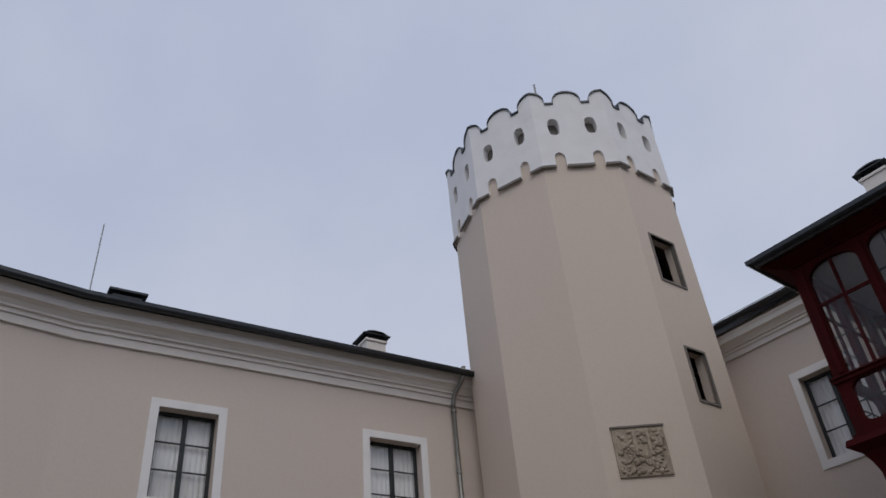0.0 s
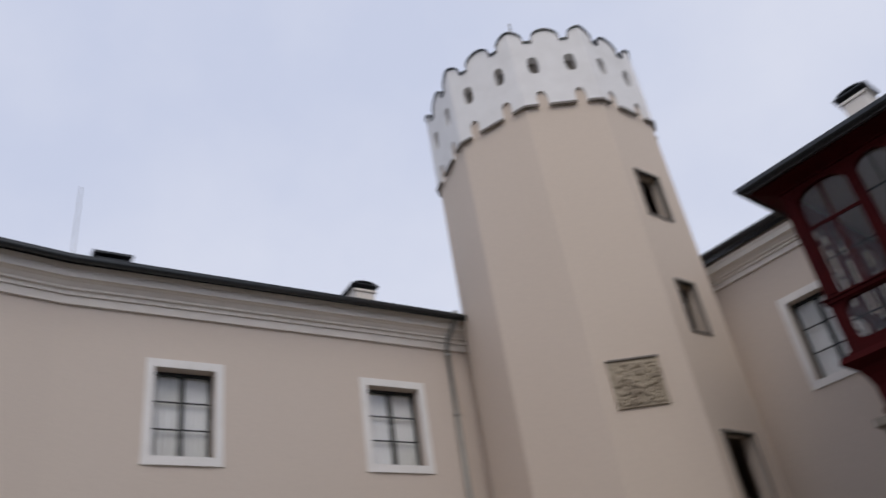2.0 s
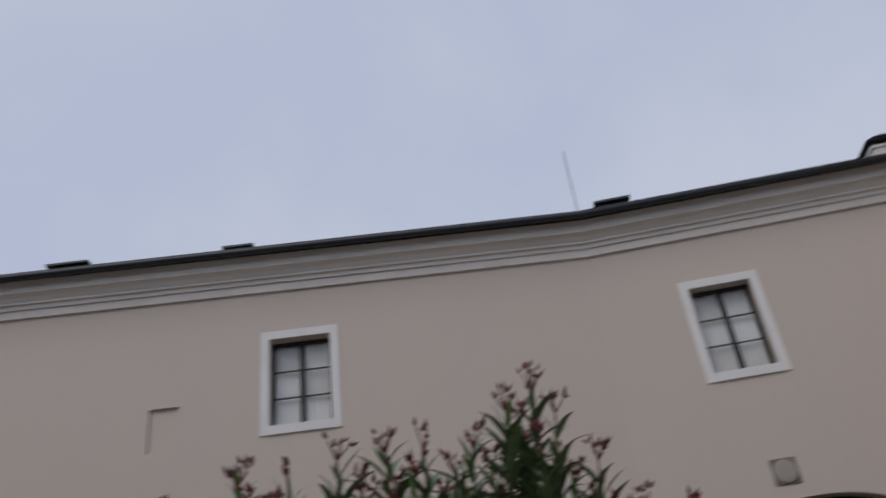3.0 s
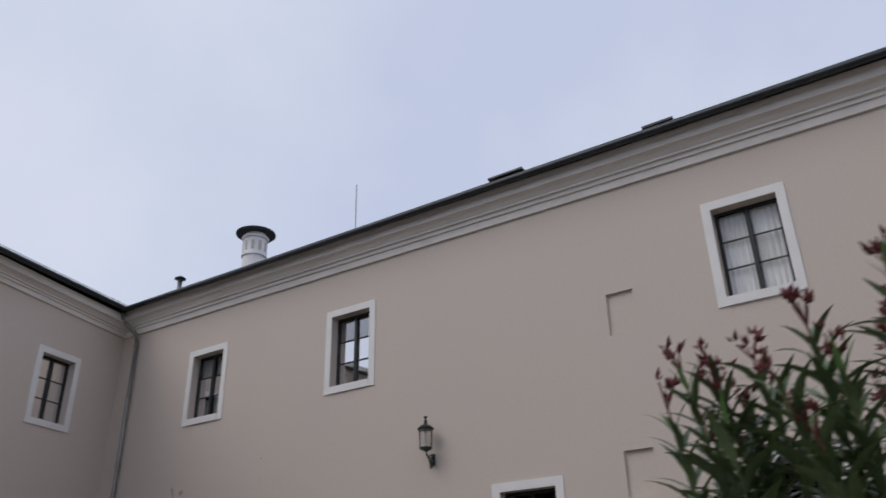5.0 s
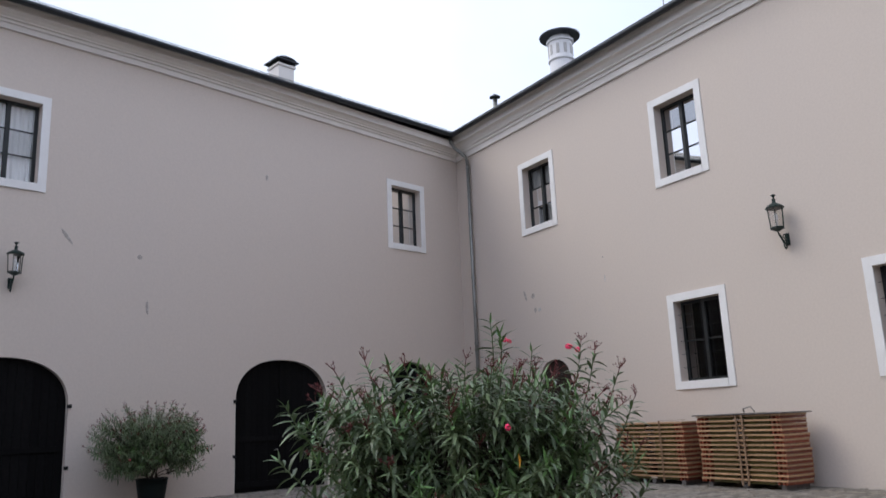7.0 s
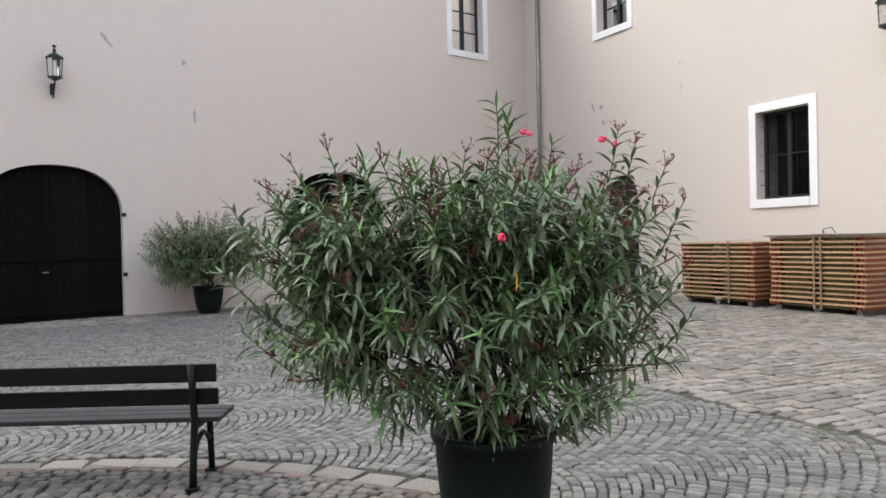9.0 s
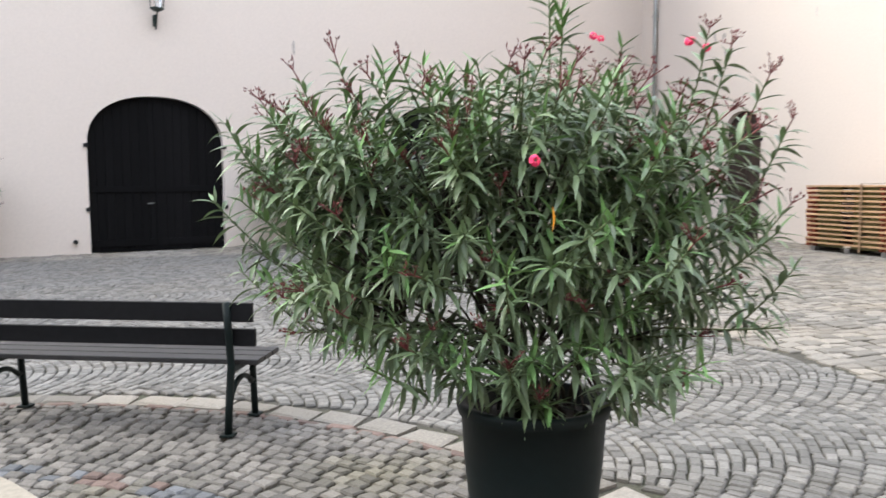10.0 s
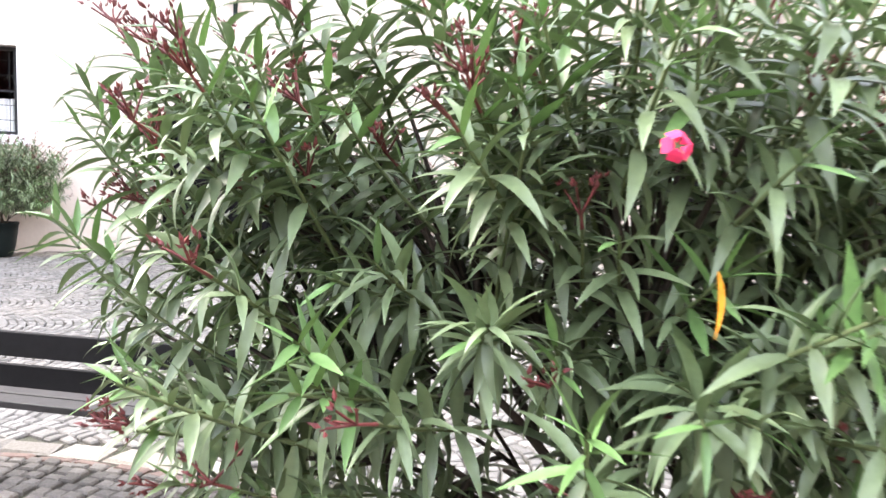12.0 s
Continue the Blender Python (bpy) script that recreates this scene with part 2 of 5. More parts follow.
def tube_bm(points, radius, seg=8, bm=None, radii=None):
    """A round bar along points."""
    bm = bm or bmesh.new()
    pts = [Vector(p) for p in points]
    rings = []
    for i, p in enumerate(pts):
        d = (pts[min(i + 1, len(pts) - 1)] - pts[max(i - 1, 0)]).normalized()
        s = d.cross(Vector((0, 0, 1)) if abs(d.z) < 0.9 else Vector((1, 0, 0))).normalized()
        u = s.cross(d)
        r = radii[i] if radii else radius
        rings.append([bm.verts.new(p + r * (math.cos(2 * math.pi * k / seg) * s + math.sin(2 * math.pi * k / seg) * u)) for k in range(seg)])
    for a, b in zip(rings, rings[1:]):
        for k in range(seg):
            bm.faces.new((a[k], a[(k + 1) % seg], b[(k + 1) % seg], b[k]))
    bm.faces.new(list(reversed(rings[0])))
    bm.faces.new(rings[-1])
    return bm


def sweep_bm(path, profile, closed_profile=True):
    """A profile of (out, z) pairs along a plan path; out points to the path's left."""
    bm = bmesh.new()
    pts = [Vector((p[0], p[1], 0)) for p in path]
    lift = [p[2] if len(p) > 2 else 0.0 for p in path]
    rings = []
    for i, p in enumerate(pts):
        ns = []
        if i:
            d = (p - pts[i - 1]).normalized()
            ns.append(Vector((-d.y, d.x, 0)))
        if i < len(pts) - 1:
            d = (pts[i + 1] - p).normalized()
            ns.append(Vector((-d.y, d.x, 0)))
        nrm = sum(ns, Vector()).normalized()
        nrm = nrm / max(nrm.dot(ns[0]), 0.2)
        rings.append([bm.verts.new(p + nrm * o + Vector((0, 0, z + lift[i]))) for o, z in profile])
    k = len(profile)
    for a, b in zip(rings, rings[1:]):
        for j in range(k if closed_profile else k - 1):
            bm.faces.new((a[j], a[(j + 1) % k], b[(j + 1) % k], b[j]))
    if closed_profile:
        bm.faces.new(list(reversed(rings[0])))
        bm.faces.new(rings[-1])
    return bm


def frame_of(p, d):
    """A wall's frame: u along d, v towards the yard's inside (left of d), z up."""
    d = Vector((*d, 0)).normalized()
    n = Vector((-d.y, d.x, 0))
    return Matrix(((d.x, n.x, 0, p[0]), (d.y, n.y, 0, p[1]), (0, 0, 1, 0), (0, 0, 0, 1)))


def arch_height(u, o):
    """Top of an opening (u0, u1, z0, z1, rise) at u; rise 0 is a flat head."""
    if not o[4]:
        return o[3]
    c, h = (o[0] + o[1]) / 2, (o[1] - o[0]) / 2
    q = min(1.0, abs(u - c) / h)
    return o[3] - o[4] + o[4] * (1 - q ** 2.3) ** (1 / 2.3)


def wall_bm(m, length, z0, z1, thick, openings):
    """A wall with openings through it. The inside face is v = 0, the wall lies at v < 0."""
    bm = bmesh.new()
    us = {0.0, length}
    for o in openings:
        us |= {o[0], o[1]}
        if o[4]:
            c, h = (o[0] + o[1]) / 2, (o[1] - o[0]) / 2
            us |= {c - h * math.cos(math.pi * i / 20) for i in range(21)}
    us = sorted(us)

    def quad(*ps):
        bm.faces.new([bm.verts.new(m @ Vector(p)) for p in ps])

    for a, b in zip(us, us[1:]):
        if b - a < 1e-6:
            continue
        spans, here = [], sorted((o for o in openings if o[0] < (a + b) / 2 < o[1]), key=lambda o: o[2])
        lo = (z0, z0)
        for o in here:
            spans.append((lo, (o[2], o[2])))
            lo = (arch_height(a, o), arch_height(b, o))
            for z in ((o[2], o[2]), lo):
                quad((a, 0, z[0]), (b, 0, z[1]), (b, -thick, z[1]), (a, -thick, z[0]))
        spans.append((lo, (z1, z1)))
        for (la, lb), (ha, hb) in spans:
            if ha - la < 1e-6 and hb - lb < 1e-6:
                continue
            for v in (0, -thick):
                quad((a, v, la), (b, v, lb), (b, v, hb), (a, v, ha))
    for o in openings:
        for u in o[:2]:
            top = arch_height(u, o)
            quad((u, 0, o[2]), (u, -thick, o[2]), (u, -thick, top), (u, 0, top))
    for u in (0, length):
        quad((u, 0, z0), (u, -thick, z0), (u, -thick, z1), (u, 0, z1))
    quad((0, 0, z1), (length, 0, z1), (length, -thick, z1), (0, -thick, z1))
    bmesh.ops.remove_doubles(bm, verts=bm.verts, dist=1e-4)
    return bm


def surround_bm(w, h, band, proud):
    """A flat plaster band round an opening of w by h, centred on u, from z = 0."""
    bm = bmesh.new()
    add_box(bm, -w / 2 - band, -w / 2, -0.005, proud, -band, h + band)
    add_box(bm, w / 2, w / 2 + band, -0.005, proud, -band, h + band)
    add_box(bm, -w / 2, w / 2, -0.005, proud, h, h + band)
    add_box(bm, -w / 2, w / 2, -0.005, proud + 0.02, -band, 0)
    return bm


def curtain_bm(x0, x1, z0, z1, y, waves, deep):
    bm = bmesh.new()
    k = waves * 6
    cols = []
    for i in range(k + 1):
        q = i / k
        yy = y + deep * math.sin(2 * math.pi * waves * q + 0.7 * math.sin(5 * q))
        cols.append([bm.verts.new((x0 + (x1 - x0) * q, yy + 0.3 * deep * math.sin(9 * q + z), z)) for z in (z0, (z0 + z1) / 2, z1)])
    for a, b in zip(cols, cols[1:]):
        for j in range(2):
            bm.faces.new((a[j], b[j], b[j + 1], a[j + 1]))
    return bm


def casement(name, m, w, h, deep=0.26, band=0.2, curtain="full", label="", bars=2, grille=False, panes=True, glass=None, cloth=None):
    """A window: surround, dark sash with a middle post and glazing bars, panes, curtains. m is at the opening's foot, u along the wall."""
    win = thing(name, label, "window", m=m)
    win["kind"] = "structure"
    part("surround", surround_bm(w, h, band, 0.03), TRIM, win, "white-painted plaster surround")
    bm = bmesh.new()
    y0, y1, f = -deep - 0.07, -deep, 0.075
    add_box(bm, -w / 2, -w / 2 + f, y0, y1, 0, h)
    add_box(bm, w / 2 - f, w / 2, y0, y1, 0, h)
    add_box(bm, -w / 2 + f, w / 2 - f, y0, y1, 0, f)
    add_box(bm, -w / 2 + f, w / 2 - f, y0, y1, h - f, h)
    part("window_frame", bm, SASH, win, "black-painted timber frame")
    part("mullion", box_bm(-0.05, 0.05, y0 - 0.01, y1 + 0.025, f, h - f, 0.008), SASH, win)
    for k in range(1, bars + 1):
        z = f + (h - 2 * f) * k / (bars + 1)
        for s in (-1, 1):
            part("glazing_bar", box_bm(*sorted((s * 0.05, s * (w / 2 - f))), y0 + 0.02, y1 - 0.01, z - 0.014, z + 0.014), SASH, win)
    if panes:
        for s in (-1, 1):
            for k in range(bars + 1):
                za, zb = (f + (h - 2 * f) * q / (bars + 1) for q in (k, k + 1))
                xa, xb = sorted((s * 0.05, s * (w / 2 - f)))
                tilt = random.uniform(-0.004, 0.004)
                bm = bmesh.new()
                bm.faces.new([bm.verts.new(c) for c in ((xa, y0 + 0.03, za), (xb, y0 + 0.03 + tilt, za), (xb, y0 + 0.03, zb), (xa, y0 + 0.03 - tilt, zb))])
                p = part("pane", bm, glass or GLASS, win)
                p.visible_shadow = False
    if curtain == "full":
        part("curtain", curtain_bm(-w / 2 - 0.03, -0.01, -0.05, h + 0.05, y0 - 0.05, 6, 0.018), cloth or CURTAIN, win, "sheer net curtain")
        part("curtain", curtain_bm(0.01, w / 2 + 0.03, -0.05, h + 0.05, y0 - 0.05, 6, 0.018), cloth or CURTAIN, win, "sheer net curtain")
    elif curtain == "half":
        part("curtain", curtain_bm(-w / 2 - 0.03, w / 2 + 0.03, -0.05, h * 0.42, y0 - 0.10, 11, 0.018), CURTAIN, win, "white half curtain")
    elif curtain == "sides":
        part("curtain", curtain_bm(-w / 2 - 0.03, -w * 0.2, -0.05, h + 0.05, y0 - 0.14, 4, 0.03), CURTAIN, win, "drawn-back curtain")
        part("curtain", curtain_bm(w * 0.24, w / 2 + 0.03, -0.05, h + 0.05, y0 - 0.14, 4, 0.03), CURTAIN, win, "drawn-back curtain")
    if grille:
        for k in range(5):
            x = -w / 2 + w * (k + 0.5) / 5
            part("iron_bar", tube_bm([(x, -0.12, 0), (x, -0.12, h)], 0.007, 6), IRON, win)
        for k in range(1, 6):
            z = h * k / 6
            part("iron_bar", tube_bm([(-w / 2, -0.12, z), (w / 2, -0.12, z)], 0.007, 6), IRON, win)
    return win


# ---- the large structure ----
TH = 0.2185
E_DIR = (-math.cos(TH), -math.sin(TH))
B_END = (-1.50, -40.4)
CREASE = (0.0, -29.0)
WEST = 46.0
E_END = (WEST * E_DIR[0], WEST * E_DIR[1])
D_Y = -44.75
EAVES = 11.48
A_M = frame_of(CREASE, (0, 1))
E_M = frame_of((0, 0), E_DIR)
B_LEN = math.hypot(CREASE[0] - B_END[0], CREASE[1] - B_END[1])
B_M = frame_of(B_END, (CREASE[0] - B_END[0], CREASE[1] - B_END[1]))
D_M = frame_of((E_END[0], D_Y), (1, 0))
D_LEN = -5.6 - E_END[0]
W_M = frame_of(E_END, (0, -1))
THICK = 0.7


def ua(y):
    return y - CREASE[1]


def ub(y):
    return (y - B_END[1]) * B_LEN / (CREASE[1] - B_END[1])


def ud(x):
    return x - E_END[0]


def outer(u0, u1, z0, z1, band=0.2):
    """The opening inside a surround's outer edges."""
    u0, u1 = sorted((u0, u1))
    return (u0 + band, u1 - band, z0 + band, z1 - band, 0)


UP = (7.69, 10.2)
A_UP = [outer(ua(-3.86), ua(-5.70), *UP), outer(ua(-9.90), ua(-11.71), *UP), outer(ua(-21.05), ua(-22.86), *UP)]
A_LOW = [outer(ua(-9.87), ua(-11.75), 2.25, 4.72), outer(ua(-15.25), ua(-17.08), 2.22, 4.67), outer(ua(-20.96), ua(-22.8), 2.2, 4.6)]
A_NICHES = [(ua(-19.21), ua(-18.56), 7.60, 8.62, 0), (ua(-19.2), ua(-18.54), 4.06, 5.01, 0)]
A_DOOR = (ua(-5.80), ua(-4.28), -0.02, 3.46, 0.8)
E_UP = [outer(1.81, 3.58, *UP), outer(14.77, 16.57, *UP), outer(27.0, 28.8, *UP)]
E_LOW = [outer(19.52, 21.35, 2.18, 4.36)]
E_DOORS = [(13.92, 16.98, -0.02, 3.60, 1.15), (6.26, 9.40, -0.02, 3.71, 1.2), (1.75, 3.62, -0.02, 3.76, 0.95)]
B_UP = [outer(ub(-30.89), ub(-32.68), 7.55, 10.07), outer(ub(-36.28), ub(-38.22), 7.55, 10.1)]
B_DOOR = (ub(-34.3), ub(-30.3), -0.02, 4.93, 1.25)
D_UP = [outer(ud(-10.4), ud(-8.6), 7.78, 10.38)]

structure(part("wall_east", wall_bm(A_M, -CREASE[1], -0.3, 12.4, THICK, A_UP + A_LOW + [A_DOOR] + A_NICHES), PLASTER, None),
          "pinkish beige plastered courtyard wall with white window bands", "wall")
structure(part("wall_north", wall_bm(E_M, WEST, -0.3, 12.4, THICK, E_UP + E_LOW + E_DOORS), PLASTER, None),
          "pinkish beige plastered wall with black arched doors", "wall")
structure(part("wall_bend", wall_bm(B_M, B_LEN, -0.3, 12.4, THICK, B_UP + [B_DOOR]), PLASTER, None),
          "pinkish beige plastered wall running up to the tower", "wall")
structure(part("wall_south", wall_bm(D_M, D_LEN, -0.3, 12.4, THICK, D_UP), PLASTER, None),
          "cream plastered wall behind the red wooden gallery", "wall")
structure(part("wall_west", wall_bm(W_M, E_END[1] - D_Y, -0.3, 12.4, THICK, []), PLASTER, None),
          "plain plastered wall closing the courtyard", "wall")

DROP = -0.14
LOOP = [(*B_END, DROP), (*CREASE, DROP), (0, -6.0, -0.02), (0, 0), E_END, (E_END[0], D_Y), (-5.6, D_Y)]
LOOP_G = [(*B_END, -0.27), (*CREASE, -0.24), (0, -6.0, -0.06), (0, 0), E_END, (E_END[0], D_Y), (-5.6, D_Y)]
# unseen rear wall and lower floor, coloured near black for the indoor shade
structure(part("wall_back", sweep_bm(LOOP, [(-6.0, -0.3), (-6.0, 12.4), (-6.4, 12.4), (-6.4, -0.3)]), SHADEBLACK, None), "unseen rear wall of the wings, near black for indoor shade", "wall")
structure(part("floor_upper", sweep_bm(LOOP, [(-0.71, 5.9), (-0.71, 6.2), (-5.99, 6.2), (-5.99, 5.9)]), ROOM, None), "upper storey floor", "floor")
structure(part("floor_lower", sweep_bm(LOOP, [(-0.71, -0.3), (-0.71, -0.03), (-5.99, -0.03), (-5.99, -0.3)]), SHADEBLACK, None), "lower storey floor, near black for indoor shade", "floor")
RT = math.tan(radians(24))
structure(part("roof", sweep_bm(LOOP_G, [(0.66, 12.36), (-4.2, 12.36 + 4.86 * RT), (-9.2, 12.36), (-9.2, 12.24), (-4.2, 12.22 + 4.86 * RT), (0.66, 12.24)]), ROOF, None),
          "low dark tiled roof over the wings", "roof")
# cornice in three bands
CORN = [(-0.01, 0.191), (0.12, 0.195), (0.12, 0.29), (0.19, 0.297), (0.19, 0.345), (0.22, 0.37), (0.27, 0.43), (0.34, 0.465), (0.41, 0.475), (0.41, 0.66), (0.44, 0.70), (0.46, 0.75), (-0.01, 0.75)]
LOOP_CA = [(*B_END, -0.27), (*CREASE, -0.29), (0, -18.0, -0.18), (0, -6.0, -0.04), (0, 0, 0.0)]
LOOP_CE = [(0, 0, 0.02), (12 * E_DIR[0], 12 * E_DIR[1], 0.27), (*E_END, 0.27), (E_END[0], D_Y, 0.05), (-5.6, D_Y, 0.0)]
for loop, sc in ((LOOP_CA, 1.09), (LOOP_CE, 0.78)):
    structure(part("trim", sweep_bm(loop, [(-0.01, EAVES), (0.07, EAVES), (0.07, EAVES + 0.19 * sc), (-0.01, EAVES + 0.19 * sc)]), BAND, None), "pale band below the cornice", "trim")
    structure(part("cornice", sweep_bm(loop, [(o, EAVES + z * sc) for o, z in CORN]), CORNICE, None), "moulded cream cornice under the eaves", "cornice")
gp = [(0.58, 12.30), (0.585, 12.24), (0.62, 12.195), (0.67, 12.18), (0.72, 12.195), (0.755, 12.24), (0.765, 12.32), (0.75, 12.32), (0.73, 12.25), (0.67, 12.20), (0.61, 12.25), (0.60, 12.30)]
structure(part("gutter", sweep_bm(LOOP_G, gp), GUTTER, None, smooth=True), "dark metal half-round gutter", "gutter")
structure(part("snow_guard", sweep_bm(LOOP_G, [(0.44, 12.52), (0.455, 12.52), (0.455, 12.535), (0.44, 12.535)]), GUTTER, None), "thin snow guard bar along the roof edge", "snow guard")

ground = structure(part("ground", box_bm(-400, 400, -400, 400, -0.4, -0.02), JOINT, None), "sandy bed under the cobbles", "ground")


# ---- windows and doors ----
def at_wall(m, u, z, v=0.0):
    return m @ Matrix.Translation((u, v, z))


def put_window(name, m, o, **kw):
    return casement(name, at_wall(m, (o[0] + o[1]) / 2, o[2]), o[1] - o[0], o[3] - o[2], **kw)


WIN = "black timber window with white plaster surround and net curtains"
for i, o in enumerate(A_UP):
    put_window("window_%d" % (i + 1), A_M, o, label=WIN if i != 1 else "black timber window with half curtain mirroring the sky", curtain="half" if i == 1 else "full", glass=SKYMIRROR if i == 1 else None, cloth=SHADEDCURTAIN if i == 0 else None)
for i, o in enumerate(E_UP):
    put_window("window_%d" % (i + 4), E_M, o, label=WIN, cloth=SHADEDCURTAIN if i == 0 else None)
for i, o in enumerate(B_UP):
    put_window("window_%d" % (i + 7), B_M, o, label=WIN)
for i, o in enumerate(D_UP):
    put_window("window_%d" % (i + 9), D_M, o, label=WIN)
for i, o in enumerate(A_LOW):
    put_window("window_%d" % (i + 10), A_M, o, label="dark ground-floor window with iron grille and white surround", curtain="", grille=True, bars=1, glass=DIMGLASS)
put_window("window_13", E_M, E_LOW[0], label="grilled ground-floor window with white surround", curtain="half", grille=True, bars=1)


def arched_door(name, m, o, label, mat=DOORWOOD, deep=0.16):
    w, h = o[1] - o[0], o[3] - o[2]
    d = thing(name, label, "door", m=at_wall(m, (o[0] + o[1]) / 2, o[2] + 0.02))
    d["kind"] = "structure"
    oo = (-w / 2, w / 2, 0, h - 0.02, o[4])
    n = 16
    for s in (-1, 1):
        k = n // 2
        for i in range(k):
            a, b = sorted((s * w / 2 * i / k, s * w / 2 * (i + 1) / k))
            a, b = a + 0.004, b - 0.004
            bm = bmesh.new()
            prof = [(a, 0.01), (b, 0.01)] + [(a + (b - a) * q / 4, arch_height(a + (b - a) * q / 4, oo) - 0.006) for q in (4, 3, 2, 1, 0)]
            f = [bm.verts.new((x, -deep, z)) for x, z in prof]
            r = [bm.verts.new((x, -deep - 0.05, z)) for x, z in prof]
            bm.faces.new(f)
            bm.faces.new(list(reversed(r)))
            for j in range(len(prof)):
                bm.faces.new((f[j], f[(j + 1) % len(prof)], r[(j + 1) % len(prof)], r[j]))
            part("plank", bm, mat, d)
        part("rail", box_bm(*sorted((s * 0.03, s * (w / 2 - 0.05))), -deep, -deep + 0.03, 1.38, 1.52, 0.006), mat, d)
        part("rail", box_bm(*sorted((s * 0.03, s * (w / 2 - 0.05))), -deep, -deep + 0.03, 0.12, 0.28, 0.006), mat, d)
        for z in (1.0, h - o[4] - 0.02):
            part("hinge_pin", box_bm(*sorted((s * (w / 2 - 0.02), s * (w / 2 + 0.07))), -0.03, 0.05, z - 0.045, z + 0.045, 0.01), IRON, d, "iron hinge pin")
    part("cover_strip", box_bm(-0.05, 0.05, -deep + 0.001, -deep + 0.035, 0.03, h - 0.14, 0.006), mat, d)
    lever = part("door_handle", tube_bm([(0.12, -deep, 1.12), (0.12, -deep + 0.07, 1.12), (0.26, -deep + 0.07, 1.11)], 0.012, 8), ZINC, d, "steel lever handle")
    return d


for i, o in enumerate(E_DOORS):
    arched_door("door_%d" % (i + 1), E_M, o, "black boarded double door under a basket arch")
arched_door("door_5", B_M, B_DOOR, "wide dark boarded gate under a low arch", deep=0.35)
arched_door("door_4", A_M, A_DOOR, "brown boarded arched door in the plaster wall", material("brown_door", (0.035, 0.02, 0.015), 0.6, grain=0.3, grain_scale=12, spread=0.25))


# ---- shallow niches, marks and plates on the walls ----
for o in A_NICHES:
    structure(part("blind_niche", box_bm(o[0] - 0.01, o[1] + 0.01, -0.4, -0.075, o[2] - 0.01, o[3] + 0.01, 0.0, A_M), PLASTER, None), "shallow blind niche in the plaster wall", "niche")


def mark(m, u, z, w, h, tilt, mat, label):
    bm = bmesh.new()
    k = 9
    ring = [(w / 2 * math.cos(2 * math.pi * i / k) * random.uniform(0.7, 1.1), h / 2 * math.sin(2 * math.pi * i / k) * random.uniform(0.7, 1.1)) for i in range(k)]
    a = [bm.verts.new((x, 0.004, y)) for x, y in ring]
    b = [bm.verts.new((x * 0.8, 0.010, y * 0.8)) for x, y in ring]
    for i in range(k):
        bm.faces.new((a[i], a[(i + 1) % k], b[(i + 1) % k], b[i]))
    bm.faces.new(b)
    ob = part("plaster_patch", bm, mat, None)
    ob.matrix_world = at_wall(m, u, z) @ pose(0, 0, 0, 0, tilt, 0)
    return tagged(ob, label, "plaster patch", kind="structure")


PATCH = material("grey_patch", (0.43, 0.385, 0.345), 0.95, grain=0.3, grain_scale=30)
PALE = material("pale_patch", (0.55, 0.52, 0.49), 0.95, grain=0.2, grain_scale=30)
for u, z, w, h, tilt, mt in ((8.44, 9.29, 0.10, 0.20, 0, PATCH), (14.19, 6.65, 0.09, 0.48, 38, PATCH), (12.31, 6.33, 0.14, 0.14, 0, PATCH), (12.06, 4.98, 0.10, 0.42, 4, PATCH)):
    mark(E_M, u, z, w, h, tilt, mt, "small grey mend in the plaster")
for y, z, w, h, tilt, mt in ((-3.79, 5.67, 0.12, 0.4, 20, PATCH), (-4.28, 5.14, 0.14, 0.18, 0, PATCH), (-4.5, 5.12, 0.22, 0.14, 0, PALE), (-4.2, 5.62, 0.2, 0.18, 0, PATCH), (-7.58, 6.24, 0.06, 0.07, 0, PATCH), (-7.6, 5.6, 0.05, 0.3, 0, PALE)):
    mark(A_M, ua(y), z, w, h, tilt, mt, "small chipped spot in the plaster")
stub = part("wall_stub", tube_bm([(0, -0.05, 0), (0, 0.12, 0)], 0.05, 10), IRON, None)
stub.matrix_world = at_wall(E_M, 17.3, 0.28)
tagged(stub, "short black pipe stub low in the wall", "pipe", kind="structure")
vent = thing("wall_vent", "grey rounded vent plate on the plaster wall", "vent", m=at_wall(B_M, ub(-31.85), 5.47))
part("plate", box_bm(-0.26, 0.26, -0.01, 0.02, -0.27, 0.27, 0.02), GREYSTONE, vent)
part("plug", lathe_bm([(0.24, 0.0), (0.235, 0.03), (0.19, 0.045), (0.02, 0.05)], 20, Matrix.Translation((0, 0.018, 0)) @ Matrix.Rotation(radians(-90), 4, "X")), PATCH, vent)


# ---- downpipes ----
def downpipe(m, u, v_top):
    d = thing("downpipe", "zinc downpipe with swan neck in the wall corner", "downpipe", m=at_wall(m, u, 0))
    part("pipe", tube_bm([(0, 0.12, 0.15), (0, 0.12, 6), (0, 0.12, 11.15)], 0.065, 12), ZINC, d, smooth=True)
    part("swan_neck", tube_bm([(0, 0.12, 11.1), (0, 0.13, 11.25), (0, 0.2, 11.42), (v_top * 0.4, 0.36, 11.62), (v_top * 0.8, 0.55, 11.82), (v_top, 0.63, 11.98), (v_top, 0.66, 12.2)], 0.065, 12), ZINC, d, smooth=True)
    for z in (2.0, 4.4, 6.8, 9.2, 11.0):
        part("bracket", lathe_bm([(0.066, -0.03), (0.085, -0.028), (0.085, 0.028), (0.066, 0.03)], 14, Matrix.Translation((0, 0.12, z))), ZINC, d)
    return d


downpipe(A_M, ua(-0.95), 0.28)
downpipe(B_M, ub(-39.12), -0.12)

